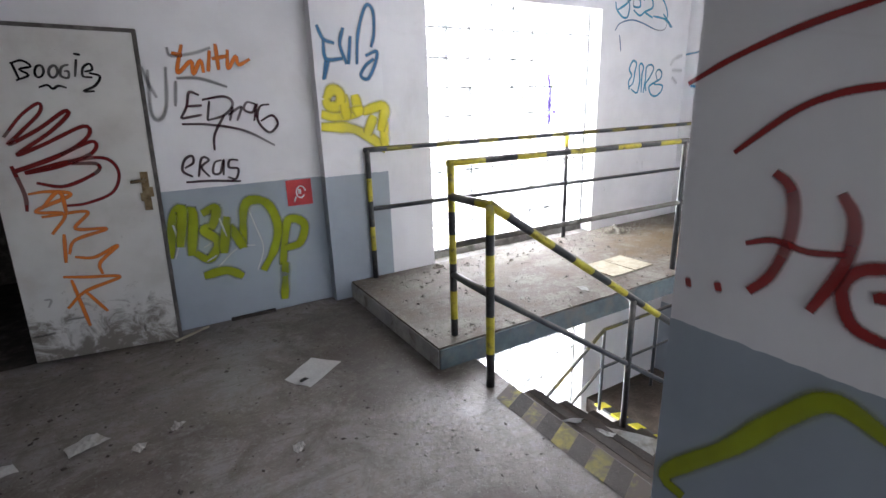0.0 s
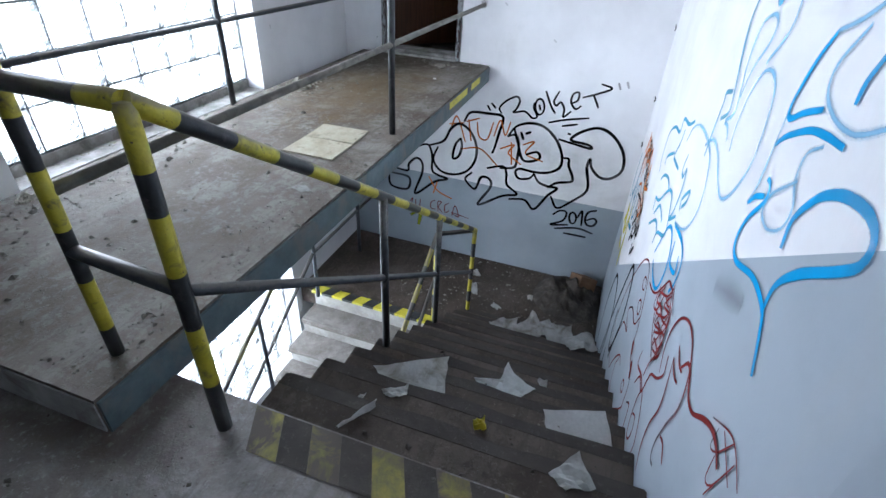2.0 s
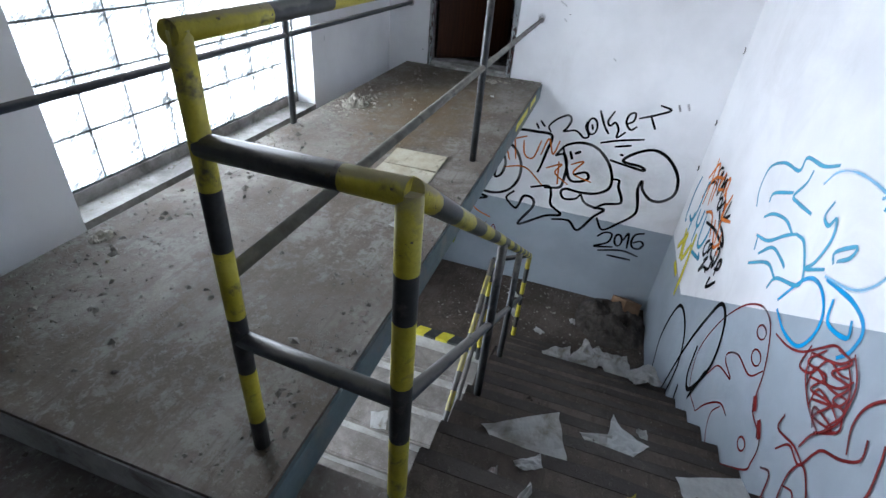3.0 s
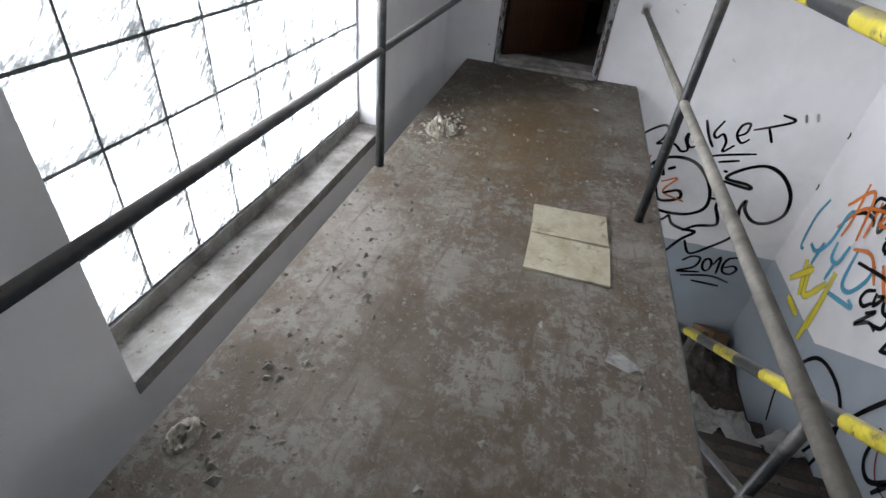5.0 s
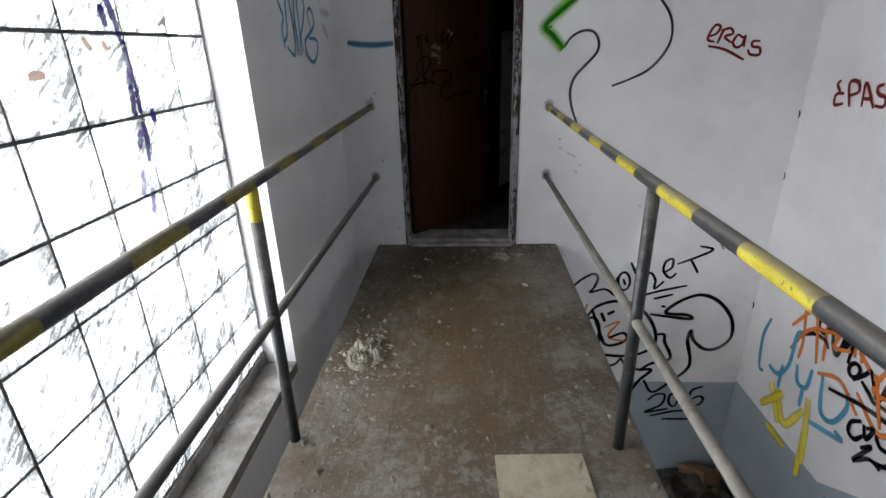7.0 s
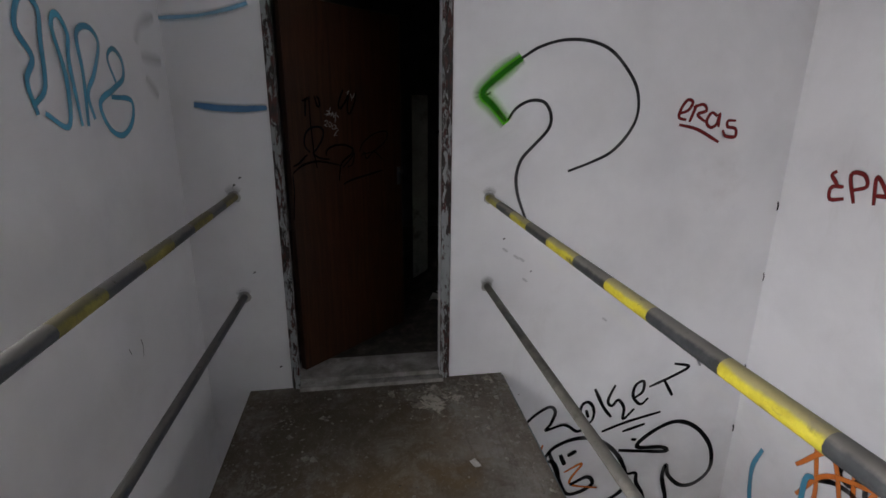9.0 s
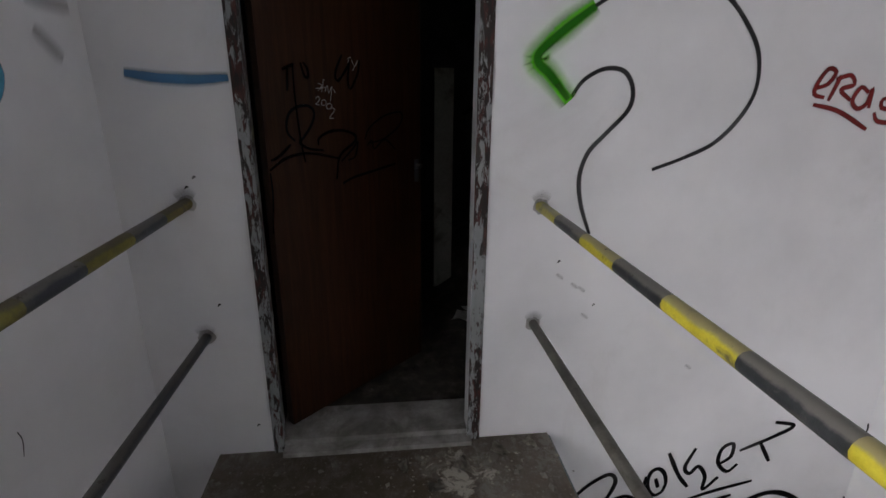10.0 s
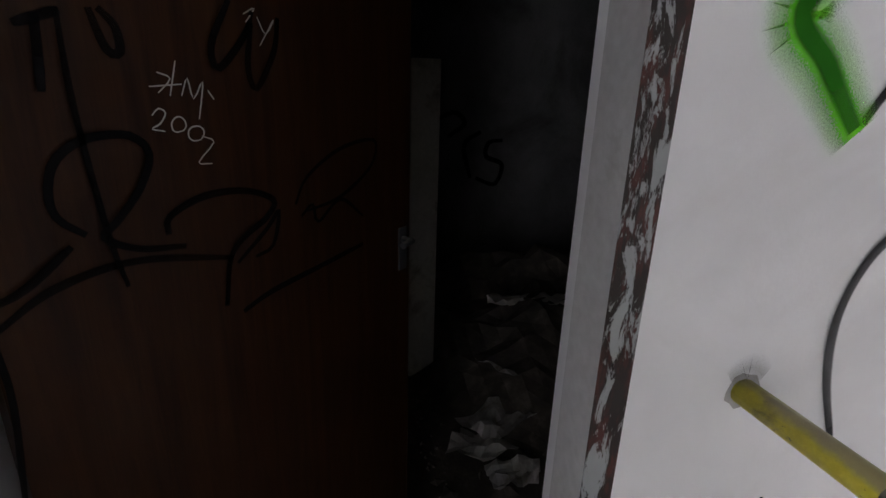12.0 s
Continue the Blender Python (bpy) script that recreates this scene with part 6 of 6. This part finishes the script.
g.line((-0.688, 1.361), (-0.590, 1.479), (-0.501, 1.544), (-0.505, 1.493), (-0.608, 1.388), (-0.671, 1.323), (-0.528, 1.402), (-0.392, 1.500), (-0.377, 1.481), (-0.479, 1.384), (-0.645, 1.266), (-0.519, 1.317), (-0.314, 1.417), (-0.297, 1.363), (-0.422, 1.272), (-0.677, 1.173), (-0.510, 1.227), (-0.289, 1.330), (-0.292, 1.266), (-0.463, 1.193), (-0.627, 1.163), (-0.404, 1.222), (-0.236, 1.230), (-0.179, 1.143), (-0.228, 1.026), (-0.367, 0.969), (-0.479, 0.961))
g.line((-0.683, 1.205), (-0.652, 1.042), (-0.658, 0.943))
g.line((-0.587, 1.103), (-0.457, 1.077), (-0.292, 1.149), (-0.283, 1.199), (-0.407, 1.206))
g = Spray("orange zigzag scribbles on the white door", "L", ORANGE, 0.0261)
g.line((-0.638, 1.041), (-0.544, 1.051), (-0.439, 1.025), (-0.619, 0.940), (-0.488, 0.911), (-0.565, 0.797))
g.line((-0.599, 0.904), (-0.375, 0.918), (-0.449, 0.821), (-0.294, 0.804), (-0.461, 0.751), (-0.505, 0.667))
g.line((-0.480, 0.646), (-0.382, 0.633), (-0.254, 0.692), (-0.359, 0.594), (-0.357, 0.520))
g.line((-0.559, 0.529), (-0.447, 0.513), (-0.272, 0.489), (-0.463, 0.422), (-0.568, 0.325))
g.line((-0.521, 0.505), (-0.474, 0.192))
g.line((-0.463, 0.422), (-0.368, 0.273))
g.line((-0.510, 0.792), (-0.529, 0.616))
g.line((-0.590, 0.954), (-0.491, 1.047), (-0.475, 0.910))
g = Spray("small black marks low on the white door", "L", GREY, 0.0181)
g.line((-0.675, 0.399), (-0.641, 0.394), (-0.661, 0.348))
g.line((-0.582, 0.251), (-0.493, 0.254))
g.line((-0.769, 0.170), (-0.654, 0.178))
g.line((-0.186, 0.141), (-0.183, 0.099))
g = Spray("red sprayed letters He and dots on the corridor wall", "W", RED_SPRAY, 0.0305)
g.line((-1.765, 1.216), (-1.794, 1.193), (-1.808, 1.143), (-1.804, 1.077), (-1.783, 1.015), (-1.751, 0.976))
g.line((-1.874, 1.191), (-1.898, 1.153), (-1.902, 1.100), (-1.890, 1.045), (-1.860, 0.971))
g.line((-1.975, 1.084), (-1.953, 1.078), (-1.919, 1.064), (-1.901, 1.028), (-1.923, 0.971), (-1.969, 0.953), (-1.998, 0.959))
g.line((-1.946, 1.024), (-1.984, 1.036))
g.line((-1.616, 0.955), (-1.630, 0.958))
g.line((-1.682, 0.964), (-1.697, 0.969))
g = Spray("red sprayed strokes across the corridor wall", "W", RED_SPRAY, 0.0179)
g.line((-1.732, 1.072), (-1.782, 1.089), (-1.841, 1.080), (-1.899, 1.089))
g.line((-1.573, 1.381), (-1.663, 1.425), (-1.771, 1.464), (-1.879, 1.490), (-1.912, 1.496))
g.line((-1.686, 1.247), (-1.776, 1.322), (-1.839, 1.352), (-1.902, 1.363), (-1.950, 1.364))
g = Spray("green sprayed zigzag on the grey dado", "W", LIME, 0.0595)
g.line((-1.672, 0.407), (-1.621, 0.439), (-1.759, 0.607), (-1.845, 0.731), (-1.920, 0.812), (-2.005, 0.791), (-2.061, 0.771))
g = Spray("thick black looping scrawl on the brown door", "D", INK, 0.0125)
g.line((0.119, 1.195), (0.091, 1.224), (0.089, 1.261), (0.104, 1.296), (0.140, 1.317), (0.190, 1.318), (0.213, 1.292), (0.194, 1.246), (0.156, 1.204), (0.139, 1.187), (0.180, 1.161), (0.247, 1.149))
g.line((0.011, 1.132), (0.045, 1.144), (0.100, 1.184))
g.line((0.004, 1.098), (0.075, 1.135), (0.177, 1.144), (0.323, 1.110))
g.line((0.224, 1.172), (0.228, 1.198), (0.285, 1.220), (0.357, 1.218), (0.412, 1.194), (0.398, 1.166), (0.325, 1.120), (0.302, 1.028))
g.line((0.333, 1.006), (0.396, 1.024), (0.509, 1.038), (0.642, 1.055))
g.line((0.089, 1.445), (0.136, 1.464))
g.line((0.111, 1.458), (0.103, 1.373))
g.line((0.167, 1.471), (0.180, 1.425), (0.196, 1.423), (0.194, 1.453), (0.177, 1.472))
g.line((0.360, 1.507), (0.324, 1.441), (0.334, 1.410), (0.384, 1.462), (0.398, 1.496))
g.line((0.396, 1.479), (0.384, 1.412), (0.397, 1.381), (0.436, 1.440), (0.447, 1.492))
g = Spray("thinner black loops on the brown door", "D", INK, 0.0087)
g.line((0.332, 1.097), (0.396, 1.145), (0.423, 1.172), (0.405, 1.111), (0.367, 1.099))
g.line((0.462, 1.176), (0.493, 1.224), (0.584, 1.270), (0.684, 1.279), (0.673, 1.226), (0.579, 1.173), (0.489, 1.159))
g.line((0.474, 1.151), (0.503, 1.169), (0.515, 1.132), (0.578, 1.167), (0.644, 1.119))
g.line((0.004, 1.089), (0.005, 0.999), (-0.009, 0.863))
g.line((0.133, 1.467), (0.132, 1.377), (0.136, 1.292), (0.145, 1.182), (0.157, 1.111))
g = Spray("small white scratched word and year 2002 on the door", "D", CHALK, 0.0029)
g.line((0.267, 1.416), (0.253, 1.369))
g.line((0.226, 1.381), (0.272, 1.385))
g.line((0.239, 1.400), (0.256, 1.392), (0.237, 1.373))
g.line((0.270, 1.369), (0.281, 1.393), (0.287, 1.365), (0.304, 1.389), (0.292, 1.336))
g.line((0.311, 1.377), (0.319, 1.364))
g.line((0.224, 1.343), (0.234, 1.352), (0.243, 1.346), (0.234, 1.332), (0.222, 1.325), (0.239, 1.321))
g.line((0.264, 1.320), (0.255, 1.319), (0.250, 1.323), (0.250, 1.332), (0.256, 1.339), (0.263, 1.340), (0.269, 1.335), (0.270, 1.326), (0.264, 1.320))
g.line((0.290, 1.306), (0.280, 1.305), (0.273, 1.310), (0.273, 1.319), (0.279, 1.325), (0.289, 1.326), (0.296, 1.321), (0.296, 1.313), (0.290, 1.306))
g.line((0.293, 1.311), (0.311, 1.301), (0.283, 1.273), (0.304, 1.269))
g.line((0.383, 1.490), (0.404, 1.501), (0.386, 1.479))
g.line((0.408, 1.489), (0.422, 1.465), (0.439, 1.488), (0.409, 1.447))
g = Spray("black tag on the far wall of the dark room", "R", INK, 0.0440)
g.line((-0.13, 1.162), (-0.314, 1.251), (-0.412, 1.163), (-0.274, 1.051))
g.line((-0.481, 0.7), (-0.419, 0.982), (-0.559, 1.096))
g.line((-0.759, 1.027), (-0.637, 1.004), (-0.62, 0.888), (-0.764, 0.816), (-0.709, 0.647), (-0.531, 0.699))
g = Spray("purple paint drips on the glass blocks", "G", PURPLE, 0.0340)
g.line((2.368, 1.650), (2.384, 1.591), (2.398, 1.530), (2.408, 1.465))
g.line((2.413, 1.457), (2.415, 1.398), (2.420, 1.310), (2.412, 1.257))
g.line((2.410, 1.230), (2.414, 1.182), (2.398, 1.101))
g.line((2.401, 1.347), (2.384, 1.252))
g.line((2.348, 1.574), (2.351, 1.513))
g.line((2.406, 1.398), (2.394, 1.330))
g.line((2.478, 1.267), (2.474, 1.221))
g.line((2.353, 1.083), (2.325, 1.003))
g.line((2.394, 1.205), (2.362, 1.152))
g.line((2.381, 1.016), (2.352, 0.935))
g = Spray("orange and red paint dabs on the glass blocks", "G", ORANGE, 0.0276)
g.line((2.242, 1.482), (2.268, 1.449))
g.line((2.325, 1.474), (2.331, 1.447))
g.line((2.024, 1.392), (2.076, 1.392))

g = Spray("dark red woven lattice on the body of the creature drawing", "S", MAROON, 0.0140)
g.line((1.301, -0.035), (1.359, -0.154), (1.214, -0.094), (1.246, -0.196), (1.107, -0.128), (1.140, -0.234), (1.019, -0.172))
g.line((1.249, 0.017), (1.147, 0.042), (1.203, -0.061), (1.087, -0.017), (1.111, -0.108), (1.027, -0.086), (1.058, -0.201))
g.line((1.370, -0.114), (1.204, -0.015), (1.150, 0.065))
g.line((1.295, -0.176), (1.130, -0.067), (1.082, 0.016))
g.line((1.210, -0.213), (1.077, -0.104), (1.050, -0.033))
g.line((1.370, -0.114), (1.317, -0.195), (1.198, -0.240), (1.077, -0.246))
g.line((1.161, 0.074), (1.068, 0.021), (1.032, -0.056), (1.024, -0.141), (1.070, -0.251))
g = Spray("two filled dark red ovals on the creature drawing", "S", MAROON, 0.0500)
g.line((1.546, -0.569), (1.476, -0.607))
g.line((1.412, -0.591), (1.330, -0.628))

# ---- knocks and scuffs ----
g = Spray("small dark chips and nail holes in the plaster beside the doorway", "E", INK, 0.0060)
for y, z in ((1.323, 1.141), (1.352, 1.107), (1.300, 0.668), (1.215, 0.134), (0.02, 0.80), (-0.14, 0.61)):
    g.line((y - 0.005, z + 0.002), (y, z + 0.006), (y + 0.006, z - 0.003))
g = Spray("grey rubbed scuffs on the white wall beside the rail", "E", SOOT, 0.0220)
for y, z in ((-0.082, 0.683), (0.013, 0.741), (-0.106, 0.565), (-0.05, 0.70), (-0.60, 0.30)):
    g.line((y - 0.016, z - 0.012), (y + 0.014, z + 0.010))
g = Spray("dark dirt round the rail ends on the wall", "E", SOOT, 0.0500)
for y, z in ((0.108, 1.060), (0.105, 0.572), (1.362, 1.088), (1.364, 0.572)):
    g.line((y - 0.030, z - 0.012), (y, z + 0.004), (y + 0.030, z - 0.014))
g = Spray("dark knocks down the corner of the stairwell wall", "E", INK, 0.0120)
for z in (0.94, 0.51, -0.10, -0.54):
    g.line((-1.585, z + 0.030), (-1.592, z), (-1.588, z - 0.022))
g = Spray("thin scratches and chips on the window wall", "N", DARKGREY, 0.0040)
g.line((3.745, 0.640), (3.752, 0.610), (3.742, 0.570))
g.line((3.650, 0.650), (3.662, 0.620))
g.line((3.124, 0.400), (3.126, 0.366))
